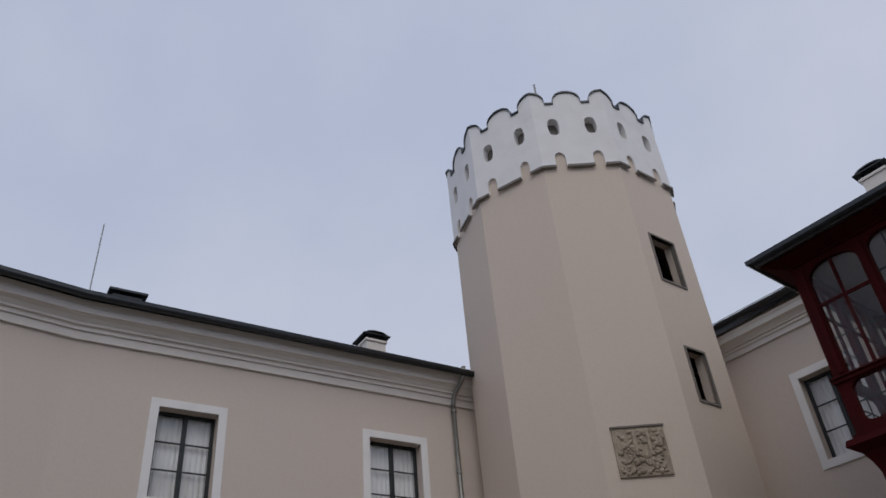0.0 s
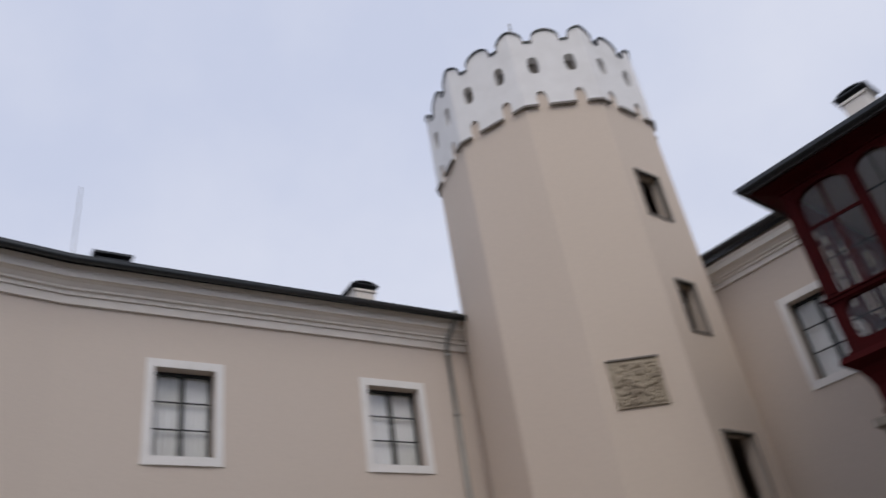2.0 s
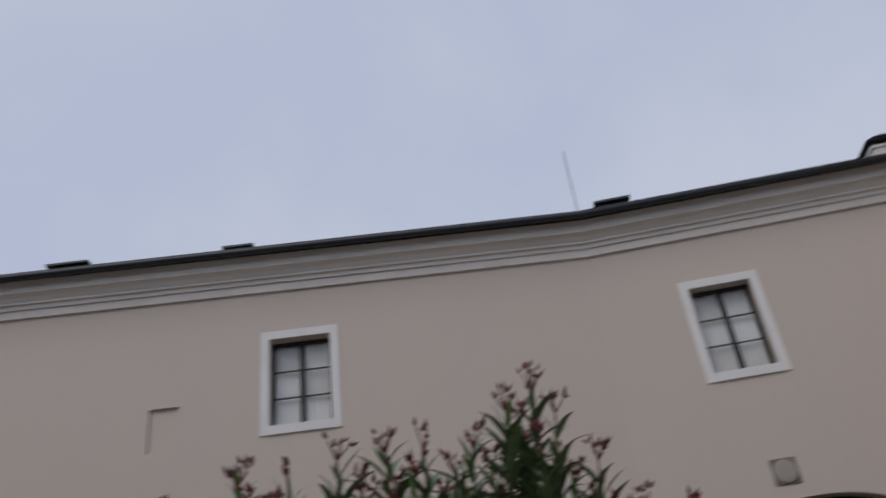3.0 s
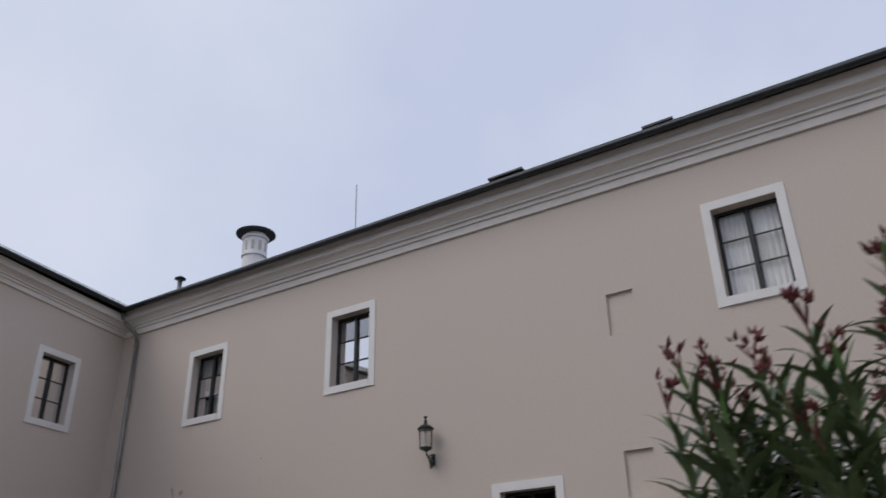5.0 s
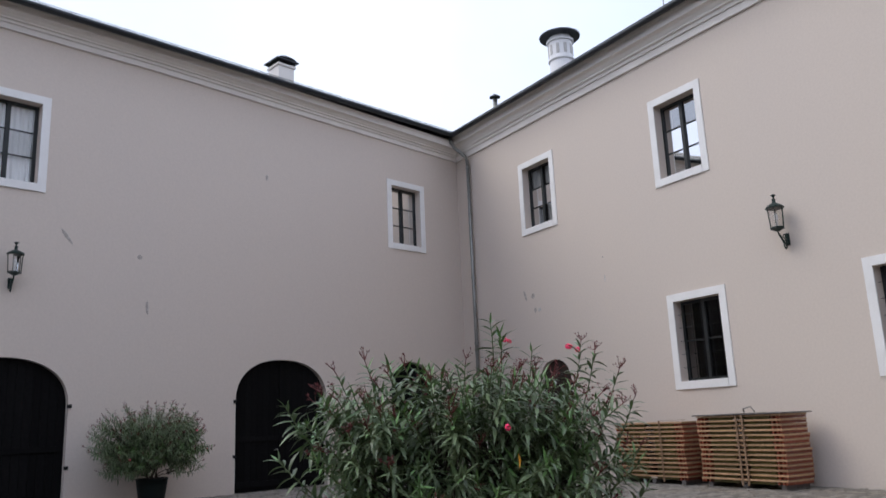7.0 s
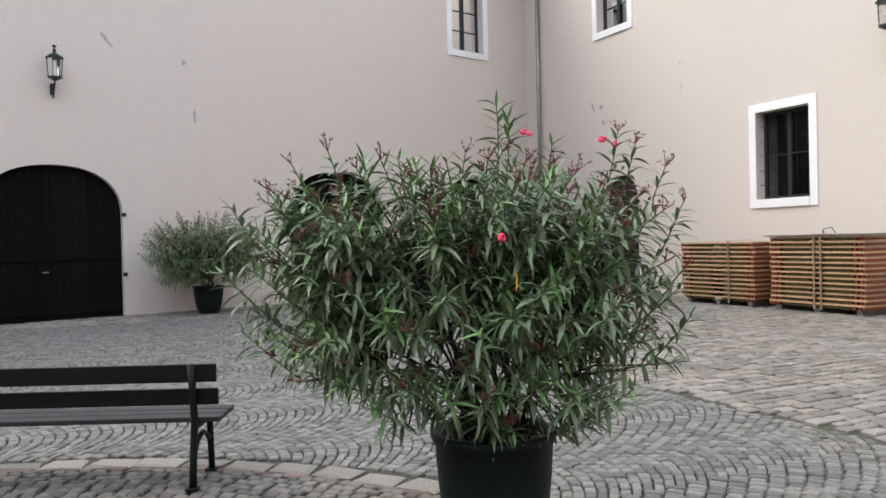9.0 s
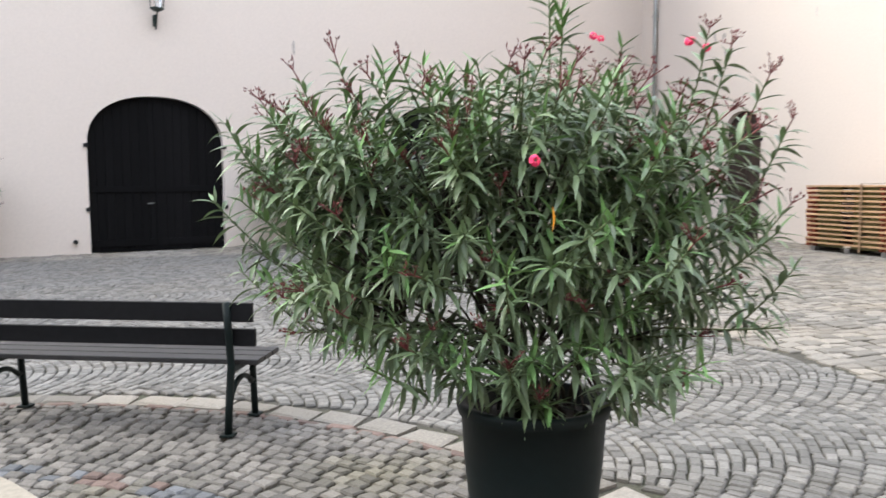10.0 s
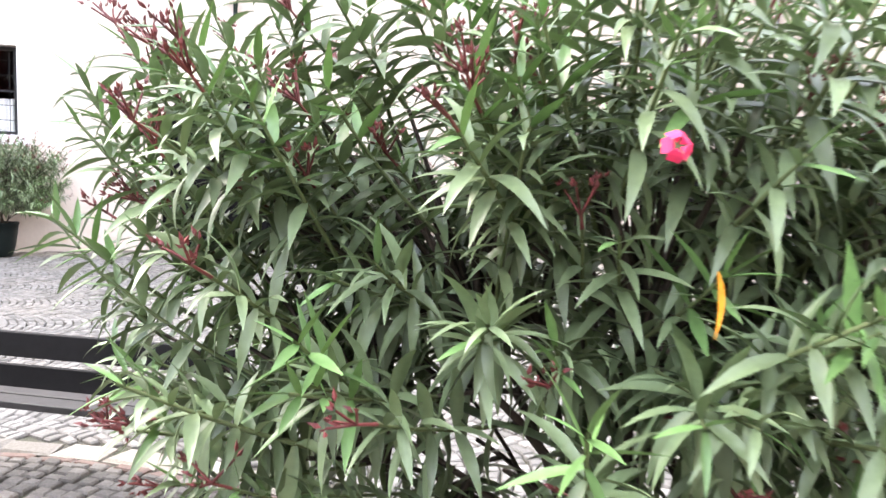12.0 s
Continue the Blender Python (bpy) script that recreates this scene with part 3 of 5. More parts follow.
# ---- tower ----
TC = Vector((-4.143, -42.407, 0))
TR, TBASE, SIDES = 3.66, 123.79, 10
RING_Z, GAP_Z, TOP_Z = 16.88, 19.46, 19.95


def tower_vertex(k, r=TR):
    a = radians(TBASE + 360 / SIDES * k)
    return Vector((TC.x + r * math.cos(a), TC.y + r * math.sin(a), 0))


TOWER_OPEN = {1: [(0.52, 1.50, 12.97, 14.47), (0.65, 1.38, 9.42, 10.87), (0.44, 1.62, 5.2, 6.76)]}
tower = structure(thing("tower", "ten-sided beige plastered tower with white battlements", "tower"))
FL = (tower_vertex(1) - tower_vertex(0)).length


def face_matrix(k):
    """u from the face's edge that is seen first from the yard's east side, v outwards."""
    p, q = tower_vertex(k), tower_vertex(k + 1)
    d = (q - p).normalized()
    n = Vector((d.y, -d.x, 0))
    if n.dot(p - TC) < 0:
        n = -n
    return Matrix(((d.x, n.x, 0, p.x), (d.y, n.y, 0, p.y), (0, 0, 1, 0), (0, 0, 0, 1)))


for k in range(SIDES):
    ops = [(*o, 0) for o in TOWER_OPEN.get(k, [])]
    part("shaft_face", wall_bm(face_matrix(k), FL, -0.3, RING_Z + 0.8, 0.3, ops), TOWER_PLASTER, tower, "beige plastered shaft face")
# unseen cone added to keep sky light out of the holes and the shaft
part("tower_roof", lathe_bm([(TR - 0.40, RING_Z + 0.55), (TR - 0.40, RING_Z + 0.8), (0.05, GAP_Z - 0.1)], SIDES, Matrix.Translation(TC) @ Matrix.Rotation(radians(TBASE), 4, "Z")), ROOF, tower, "unseen dark cone added behind the battlement to shade its holes")
# unseen near-black slabs added across the shaft so its openings stay dark
for z in (8.0, 11.6):
    part("tower_floor", lathe_bm([(0.05, z), (TR - 0.42, z), (TR - 0.42, z + 0.2), (0.05, z + 0.2)], SIDES, Matrix.Translation(TC)), SHADEBLACK, tower)
RING = TR + 0.077
RL = FL * RING / TR


def merlon_top(q):
    """Height of the battlement line at q, with a round merlon at every whole q."""
    d = abs(q - round(q))
    if d > 0.38:
        return GAP_Z
    return GAP_Z + 0.12 + (TOP_Z - GAP_Z - 0.12) * math.sqrt(max(0.0, 1 - (d / 0.38) ** 2))


def skirt_foot(q):
    """Lower edge of the white skirt, with an arched slot between merlons."""
    d = abs(q - math.floor(q) - 0.5)
    if d < 0.14:
        return RING_Z + 0.32 + 0.24 * math.sqrt(max(0.0, 1 - (d / 0.14) ** 2))
    return RING_Z


for k in range(SIDES):
    p, q = tower_vertex(k, RING), tower_vertex(k + 1, RING)
    d = (q - p).normalized()
    n = Vector((d.y, -d.x, 0))
    if n.dot(p - TC) < 0:
        n = -n
    m = Matrix(((d.x, n.x, 0, p.x), (d.y, n.y, 0, p.y), (0, 0, 1, 0), (0, 0, 0, 1)))
    bm = bmesh.new()
    cuts = sorted({i / 64 for i in range(65)} | {0.5 * (j + 0.5 + s * e) for j in (0, 1) for s in (-1, 1) for e in (0.1399, 0.1401)}
                  | {0.5 * (j + s * e) for j in (0, 1, 2) for s in (-1, 1) for e in (0.3799, 0.3801)})
    cuts = [c for c in cuts if 0 <= c <= 1]
    hole_w, hole_h, hole_z = 0.15, 0.68, RING_Z + 1.62

    def hole(qq):
        dd = abs(qq - math.floor(qq) - 0.5) / hole_w
        return hole_h / 2 * (1 - dd ** 3) ** (1 / 3) if dd < 1 else 0.0

    def q4(*ps):
        bm.faces.new([bm.verts.new(m @ Vector(c)) for c in ps])

    for a, b in zip(cuts, cuts[1:]):
        if b - a < 1e-7:
            continue
        qa, qb = 2 * a, 2 * b
        fa, fb, ta, tb = skirt_foot(qa), skirt_foot(qb), merlon_top(qa), merlon_top(qb)
        ha, hb = hole(qa), hole(qb)
        xa, xb = a * RL, b * RL
        for v in (0.0, -0.42):
            if ha > 0 or hb > 0:
                q4((xa, v, fa), (xb, v, fb), (xb, v, hole_z - hb), (xa, v, hole_z - ha))
                q4((xa, v, hole_z + ha), (xb, v, hole_z + hb), (xb, v, tb), (xa, v, ta))
            else:
                q4((xa, v, fa), (xb, v, fb), (xb, v, tb), (xa, v, ta))
        if ha > 0 or hb > 0:
            for sgn in (-1, 1):
                q4((xa, 0, hole_z + sgn * ha), (xb, 0, hole_z + sgn * hb), (xb, -0.42, hole_z + sgn * hb), (xa, -0.42, hole_z + sgn * ha))
        q4((xa, 0, ta), (xb, 0, tb), (xb, -0.42, tb), (xa, -0.42, ta))
        q4((xa, 0, fa), (xb, 0, fb), (xb, -0.14, fb), (xa, -0.14, fa))
    part("battlement", bm, TRIM, tower, "white round-topped battlement")
    # grey panels added inside the white holes to give them shade and block the sky
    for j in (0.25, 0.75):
        part("hole_back", box_bm(j * RL - 0.22, j * RL + 0.22, -0.36, -0.28, hole_z - 0.4, hole_z + 0.4, 0.0, m), GREYSTONE, tower, "grey panel added behind a round hole as its shade")
    # dark coping on the merlons and grey drip strips
    bm = bmesh.new()
    for a, b in zip(cuts, cuts[1:]):
        if b - a < 1e-7:
            continue
        ta, tb = merlon_top(2 * a), merlon_top(2 * b)
        xa, xb = a * RL, b * RL
        ps = [[bm.verts.new(m @ Vector((x, v, t + dz))) for v, dz in ((0.05, 0.0), (0.05, 0.06), (-0.47, 0.06), (-0.47, 0.0))] for x, t in ((xa, ta), (xb, tb))]
        for j in range(4):
            bm.faces.new((ps[0][j], ps[0][(j + 1) % 4], ps[1][(j + 1) % 4], ps[1][j]))
    part("coping", bm, GUTTER, tower, "dark metal coping on the merlons")
    for lo, hi in ((0.0, 0.178), (0.322, 0.678), (0.822, 1.0)):
        part("drip_strip", box_bm(lo * RL, hi * RL, 0.001, 0.05, RING_Z - 0.05, RING_Z + 0.03, 0.0, m), GREYSTONE, tower, "grey stone drip strip")
rod = part("lightning_rod", tube_bm([(TC.x, TC.y, GAP_Z - 0.2), (TC.x, TC.y, TOP_Z + 4.3)], 0.036, 6), ZINC, None)
tagged(rod, "thin lightning rod on the tower", "lightning rod")
for o in TOWER_OPEN[1]:
    f = thing("tower_window", "dark tower opening with grey stone frame", "window", "tower windows", m=face_matrix(1))
    w = 0.055
    for a in ((o[0] - w, o[0], o[2] - w, o[3] + w), (o[1], o[1] + w, o[2] - w, o[3] + w), (o[0], o[1], o[2] - w, o[2]), (o[0], o[1], o[3], o[3] + w)):
        part("stone_frame", box_bm(a[0], a[1], -0.1, 0.035, a[2], a[3]), GREYSTONE, f)
# relief panel
RM = face_matrix(0)
relief = thing("relief_panel", "weathered sandstone relief panel with worn heraldic carving", "relief", m=RM @ Matrix.Translation((0.935, 0, 8.08)))
part("slab", box_bm(-0.62, 0.62, -0.02, 0.05, -0.59, 0.59, 0.01), SANDSTONE, relief)
part("ledge", box_bm(-0.64, 0.64, -0.02, 0.085, 0.58, 0.63, 0.01), GREYSTONE, relief)
bm = bmesh.new()
rng = random.Random(5)
for i in range(150):
    x, z = rng.uniform(-0.54, 0.54), rng.uniform(-0.52, 0.5)
    r = rng.uniform(0.03, 0.085)
    mm = Matrix.Translation((x, 0.045, z)) @ Matrix.Rotation(rng.uniform(0, 6.3), 4, "Y") @ Matrix.Diagonal((r * rng.uniform(0.5, 1.7), 0.05, r, 1))
    bmesh.ops.create_icosphere(bm, subdivisions=1, radius=1.0, matrix=mm)
for x in (-0.12, 0.2):
    add_box(bm, x - 0.04, x + 0.04, 0.03, 0.10, -0.1, 0.45, 0.015)
part("carving", bm, SANDSTONE, relief, "worn carved figures", smooth=True)


# ---- red gallery ----
OX, OY, OW = -11.50, -40.1, 19.0
gallery = structure(thing("gallery", "dark red glazed wooden gallery on stone columns", "gallery"))
GF = frame_of((OX - OW, OY), (1, 0))


def gx(x):
    return x - (OX - OW)


g_open, lower = [], []
x = OX - 0.28
while x > OX - OW + 2.6:
    g_open.append((gx(x - 1.06), gx(x), 7.88, 10.26, 0.34, "wide"))
    g_open.append((gx(x - 1.96), gx(x - 1.28), 7.88, 10.26, 0.30, "slim"))
    x -= 2.15
x = OX - 0.24
while x > OX - OW + 3.8:
    lower.append((gx(x - 1.94), gx(x), 6.88, 7.70, 0))
    lower.append((gx(x - 3.26), gx(x - 2.14), 6.88, 7.70, 0))
    x -= 3.49
part("front", wall_bm(GF, OW, 6.62, 10.62, 0.13, [o[:5] for o in g_open] + lower), REDWOOD, gallery, "dark red panelled front")
GS = Matrix(((0, 1, 0, OX), (-1, 0, 0, OY - 0.13), (0, 0, 1, 0), (0, 0, 0, 1)))
s_open = [(0.3, 1.35, 7.88, 10.26, 0.34), (1.6, 2.65, 7.88, 10.26, 0.34), (2.9, 3.95, 7.88, 10.26, 0.34)]
s_low = [(0.3, 1.35, 6.88, 7.70, 0), (1.6, 2.65, 6.88, 7.70, 0), (2.9, 3.95, 6.88, 7.70, 0)]
part("side", wall_bm(GS, OY - 0.13 - D_Y - 0.01, 6.62, 10.62, 0.13, s_open + s_low), REDWOOD, gallery, "dark red panelled side")


def glazing(m, o, wide):
    w, h = o[1] - o[0], o[3] - o[2]
    u = (o[0] + o[1]) / 2
    mat = REDWOOD if wide else SASH
    r = 0.03 if wide else 0.011
    part("glazing_bar", box_bm(u - r, u + r, -0.1, -0.04, o[2], o[3] - 0.02, 0, m), mat, gallery)
    zs = (o[2] + h * 0.63,) if wide else (o[2] + h * 0.34, o[2] + h * 0.68)
    for z in zs:
        part("glazing_bar", box_bm(o[0], o[1], -0.095, -0.045, z - r, z + r, 0, m), mat, gallery)
    if wide:
        part("glazing_bar", box_bm(o[0], o[1], -0.08, -0.06, o[2] + h * 0.31 - 0.011, o[2] + h * 0.31 + 0.011, 0, m), SASH, gallery)
    bm = bmesh.new()
    bm.faces.new([bm.verts.new(m @ Vector(c)) for c in ((o[0], -0.07, o[2]), (o[1], -0.07, o[2]), (o[1], -0.07, o[3]), (o[0], -0.07, o[3]))])
    part("pane", bm, GLASS, gallery).visible_shadow = False


def rounded_light(m, o):
    """A low light with cut corners and thin bars."""
    c = 0.2
    for su, u in ((1, o[0]), (-1, o[1])):
        for sz, z in ((1, o[2]), (-1, o[3])):
            bm = bmesh.new()
            arc = [(u + su * c * (1 - math.sin(a)), z + sz * c * (1 - math.cos(a))) for a in (math.pi / 2 * i / 6 for i in range(7))]
            prof = [(u, z)] + arc
            fr = [bm.verts.new(m @ Vector((x, -0.004, y))) for x, y in prof]
            bk = [bm.verts.new(m @ Vector((x, -0.126, y))) for x, y in prof]
            bm.faces.new(fr)
            bm.faces.new(list(reversed(bk)))
            for j in range(len(prof)):
                bm.faces.new((fr[j], fr[(j + 1) % len(prof)], bk[(j + 1) % len(prof)], bk[j]))
            part("corner_fillet", bm, REDWOOD, gallery)
    n = 3 if o[1] - o[0] > 1.5 else 2
    for k in range(1, n):
        u = o[0] + (o[1] - o[0]) * k / n
        part("glazing_bar", box_bm(u - 0.012, u + 0.012, -0.08, -0.055, o[2], o[3], 0, m), SASH, gallery)
    z = (o[2] + o[3]) / 2
    part("glazing_bar", box_bm(o[0], o[1], -0.08, -0.055, z - 0.012, z + 0.012, 0, m), SASH, gallery)
    bm = bmesh.new()
    bm.faces.new([bm.verts.new(m @ Vector(c)) for c in ((o[0], -0.068, o[2]), (o[1], -0.068, o[2]), (o[1], -0.068, o[3]), (o[0], -0.068, o[3]))])
    part("pane", bm, GLASS, gallery).visible_shadow = False


for o in g_open:
    glazing(GF, o, o[5] == "wide")
for o in lower:
    rounded_light(GF, o)
for o in s_open:
    glazing(GS, o, True)
for o in s_low:
    rounded_light(GS, o)
for z, h, out in ((7.72, 0.08, 0.05), (7.80, 0.05, 0.08), (10.36, 0.1, 0.05), (6.62, 0.1, 0.05)):
    part("rail", sweep_bm([(OX - OW, OY), (OX, OY), (OX, D_Y + 0.02)], [(0.001, z), (out, z + 0.01), (out, z + h - 0.01), (0.001, z + h)]), REDWOOD, gallery, "moulded red rail")
for u in (0.185, 1.45):
    xx = OX - u
    while xx > OX - OW:
        part("pilaster", box_bm(xx - 0.055, xx + 0.055, OY + 0.002, OY + 0.04, 7.9, 10.3, 0.008), REDWOOD, gallery)
        xx -= 2.15
part("floor_beam", sweep_bm([(OX - OW, OY), (OX, OY), (OX, D_Y + 0.02)], [(-0.3, 6.62), (0.17, 6.62), (0.20, 6.5), (0.12, 6.44), (0.02, 6.36), (-0.06, 6.2), (-0.12, 6.0), (-0.13, 5.62), (-0.09, 5.58), (-0.09, 5.46), (-0.3, 5.44)]), REDWOOD, gallery, "coved dark red base moulding")
cove = [(OY - 0.25 - (OY - 0.25 - D_Y - 0.02) * q, 5.48 - 0.9 * q ** 2.2) for q in (0.0, 0.2, 0.4, 0.6, 0.8, 1.0)]
bm = bmesh.new()
rows = [[bm.verts.new((x, y, z + dz)) for y, z in cove] for x in (OX - OW, OX - 0.2) for dz in (0.0, 0.25)]
for j in range(len(cove) - 1):
    bm.faces.new((rows[0][j], rows[0][j + 1], rows[2][j + 1], rows[2][j]))
    bm.faces.new((rows[1][j], rows[1][j + 1], rows[3][j + 1], rows[3][j]))
    bm.faces.new((rows[0][j], rows[0][j + 1], rows[1][j + 1], rows[1][j]))
    bm.faces.new((rows[2][j], rows[2][j + 1], rows[3][j + 1], rows[3][j]))
# the shade under the gallery is in this near-black colour
part("soffit", bm, SHADEBLACK, gallery, "coved underside with its shade put into the colour")
part("gallery_floor", box_bm(OX - OW, OX - 0.14, D_Y + 0.02, OY - 0.14, 6.36, 6.6), ROOM, gallery)
part("gallery_ceiling", box_bm(OX - OW, OX - 0.14, D_Y + 0.02, OY - 0.14, 10.4, 10.5), ROOM, gallery, "grey gallery ceiling")
bm = bmesh.new()
rp = [(OX - OW, OY + 0.55, 10.66), (OX + 0.45, OY + 0.55, 10.66), (OX + 0.3, D_Y + 0.02, 12.0), (OX - OW, D_Y + 0.02, 12.0)]
top, low = [bm.verts.new(c) for c in rp], [bm.verts.new((a, b, c - 0.14)) for a, b, c in rp]
bm.faces.new(top)
bm.faces.new(list(reversed(low)))
for j in range(4):
    bm.faces.new((top[j], top[(j + 1) % 4], low[(j + 1) % 4], low[j]))
part("roof", bm, ROOF, gallery, "dark tiled lean-to roof")
part("gutter", sweep_bm([(OX - OW, OY + 0.55), (OX + 0.46, OY + 0.55), (OX + 0.46, D_Y + 0.3)], [(0.0, 10.67), (0.01, 10.60), (0.06, 10.56), (0.11, 10.60), (0.12, 10.69), (0.10, 10.69), (0.06, 10.60), (0.02, 10.67)]), GUTTER, gallery, "dark gutter")
part("eaves_board", sweep_bm([(OX - OW, OY), (OX, OY), (OX, D_Y + 0.02)], [(0.001, 10.4), (0.08, 10.42), (0.40, 10.52), (0.40, 10.57), (0.001, 10.57)]), REDWOOD, gallery, "dark red eaves boarding")


def column(x, y):
    c = thing("stone_column", "round weathered stone column with moulded capital", "column", "gallery columns", m=pose(x, y, 0))
    part("shaft", lathe_bm([(0.25, 0.3), (0.26, 1.5), (0.21, 4.8)], 28), GREYSTONE, c, smooth=True)
    part("base", lathe_bm([(0.46, 0.0), (0.46, 0.14), (0.40, 0.16), (0.42, 0.22), (0.36, 0.3), (0.31, 0.32)], 28), GREYSTONE, c)
    part("capital", lathe_bm([(0.21, 4.78), (0.25, 4.8), (0.25, 4.86), (0.22, 4.89), (0.22, 5.06), (0.28, 5.12), (0.35, 5.2), (0.35, 5.27)], 28), GREYSTONE, c)
    part("abacus", box_bm(-0.38, 0.38, -0.38, 0.38, 5.27, 5.435, 0.03), GREYSTONE, c)
    return c


for i in range(4):
    column(OX - 0.27 - 5.2 * i, OY - 0.3)


# ---- chimneys and roof things ----
def chimney(m, w, d, z0, z1, cap=True):
    c = thing("chimney", "cream plastered chimney with dark arched metal cowl", "chimney", "chimneys", m=m)
    part("flue", box_bm(-w / 2, w / 2, -d / 2, d / 2, z0, z1, 0.015), CORNICE, c)
    part("crown", box_bm(-w / 2 - 0.05, w / 2 + 0.05, -d / 2 - 0.05, d / 2 + 0.05, z1, z1 + 0.09, 0.015), CORNICE, c)
    if cap:
        for s in (-1, 1):
            part("cowl_leg", box_bm(s * w * 0.42 - 0.02, s * w * 0.42 + 0.02, -d / 2 + 0.02, d / 2 - 0.02, z1 + 0.09, z1 + 0.28), GUTTER, c)
        bm = bmesh.new()
        n = 10
        for dz in (0.0,):
            ring = []
            for i in range(n + 1):
                a = math.pi * i / n
                ring.append((-(w / 2 + 0.06) * math.cos(a), z1 + 0.25 + 0.13 * math.sin(a)))
            o = [[bm.verts.new((x, y, z)) for x, z in ring] for y in (-d / 2 - 0.1, d / 2 + 0.1)]
            i2 = [[bm.verts.new((x * 0.95, y, z - 0.04)) for x, z in ring] for y in (-d / 2 - 0.1, d / 2 + 0.1)]
            for i in range(n):
                bm.faces.new((o[0][i], o[0][i + 1], o[1][i + 1], o[1][i]))
                bm.faces.new((i2[0][i], i2[0][i + 1], i2[1][i + 1], i2[1][i]))
                for k in (0, 1):
                    bm.faces.new((o[k][i], o[k][i + 1], i2[k][i + 1], i2[k][i]))
        part("cowl", bm, GUTTER, c, "dark metal cowl")
        part("cowl_plate", box_bm(-w / 2 - 0.14, w / 2 + 0.14, -d / 2 - 0.12, d / 2 + 0.12, z1 + 0.22, z1 + 0.255), GUTTER, c)
    return c


chimney(E_M @ Matrix.Translation((6.0, -3.0, 0)), 0.66, 0.7, 12.4, 14.72)
chimney(B_M @ Matrix.Translation((ub(-38.15), -3.0, 0)), 0.70, 0.70, 12.2, 14.5)
chimney(D_M @ Matrix.Translation((ud(-12.45), -1.2, 0)), 0.68, 0.68, 12.4, 15.0)
rc = thing("round_chimney", "white round chimney with blind arches and wide dark cap", "chimney", m=A_M @ Matrix.Translation((ua(-3.15), -3.0, -0.18)))
part("chimney_shaft", lathe_bm([(0.44, 12.4), (0.44, 15.2), (0.5, 15.22), (0.5, 15.3), (0.46, 15.32), (0.46, 15.95), (0.53, 15.98), (0.53, 16.06), (0.42, 16.08), (0.42, 16.2)], 28), TRIM, rc)
for i in range(10):
    a = 2 * math.pi * i / 10
    part("blind_arch", box_bm(-0.06, 0.06, -0.03, 0.025, 15.42, 15.82, 0.02, pose(0, 0, 0, 0, 0, math.degrees(a)) @ Matrix.Translation((0, 0.455, 0))), PALE, rc, "grey blind arch")
part("cap", lathe_bm([(0.40, 16.2), (0.78, 16.22), (0.79, 16.27), (0.6, 16.36), (0.2, 16.40)], 28), GUTTER, rc, "wide dark metal cap")
vp = thing("vent_pipe", "small zinc vent pipe with hood on the roof", "vent pipe", m=A_M @ Matrix.Translation((ua(-0.75), -1.5, 0)))
part("pipe", tube_bm([(0, 0, 12.4), (0, 0, 14.2)], 0.09, 12), ZINC, vp, smooth=True)
part("hood", lathe_bm([(0.09, 14.2), (0.22, 14.22), (0.22, 14.25), (0.05, 14.36)], 16), GUTTER, vp)


def roof_hatch(u, w, m=A_M, z=13.35, deep=1.6):
    h = thing("roof_hatch", "flat dark roof hatch on the tiles", "roof hatch", "roof hatches", m=m @ Matrix.Translation((u, -deep, z)))
    part("curb", box_bm(-w / 2, w / 2, -0.35, 0.35, -0.5, 0.22, 0.01), GUTTER, h)
    part("lid", box_bm(-w / 2 - 0.12, w / 2 + 0.12, -0.45, 0.45, 0.27, 0.34, 0.01), GUTTER, h)


roof_hatch(ua(-15.5), 0.9, z=13.30)
roof_hatch(ua(-20.1), 0.6, z=13.22)
roof_hatch(ub(-30.15), 0.75, B_M, 13.2)
for m, u, v, h in ((A_M, ua(-8.75), -2.5, 2.6), (B_M, ub(-29.3), -2.2, 2.6)):
    r = part("lightning_rod", tube_bm([(0, 0, 12.5), (0, 0, 13.6 + h)], 0.019, 6), ZINC, None)
    r.matrix_world = m @ Matrix.Translation((u, v, 0))
    tagged(r, "thin lightning rod on the roof", "lightning rod")


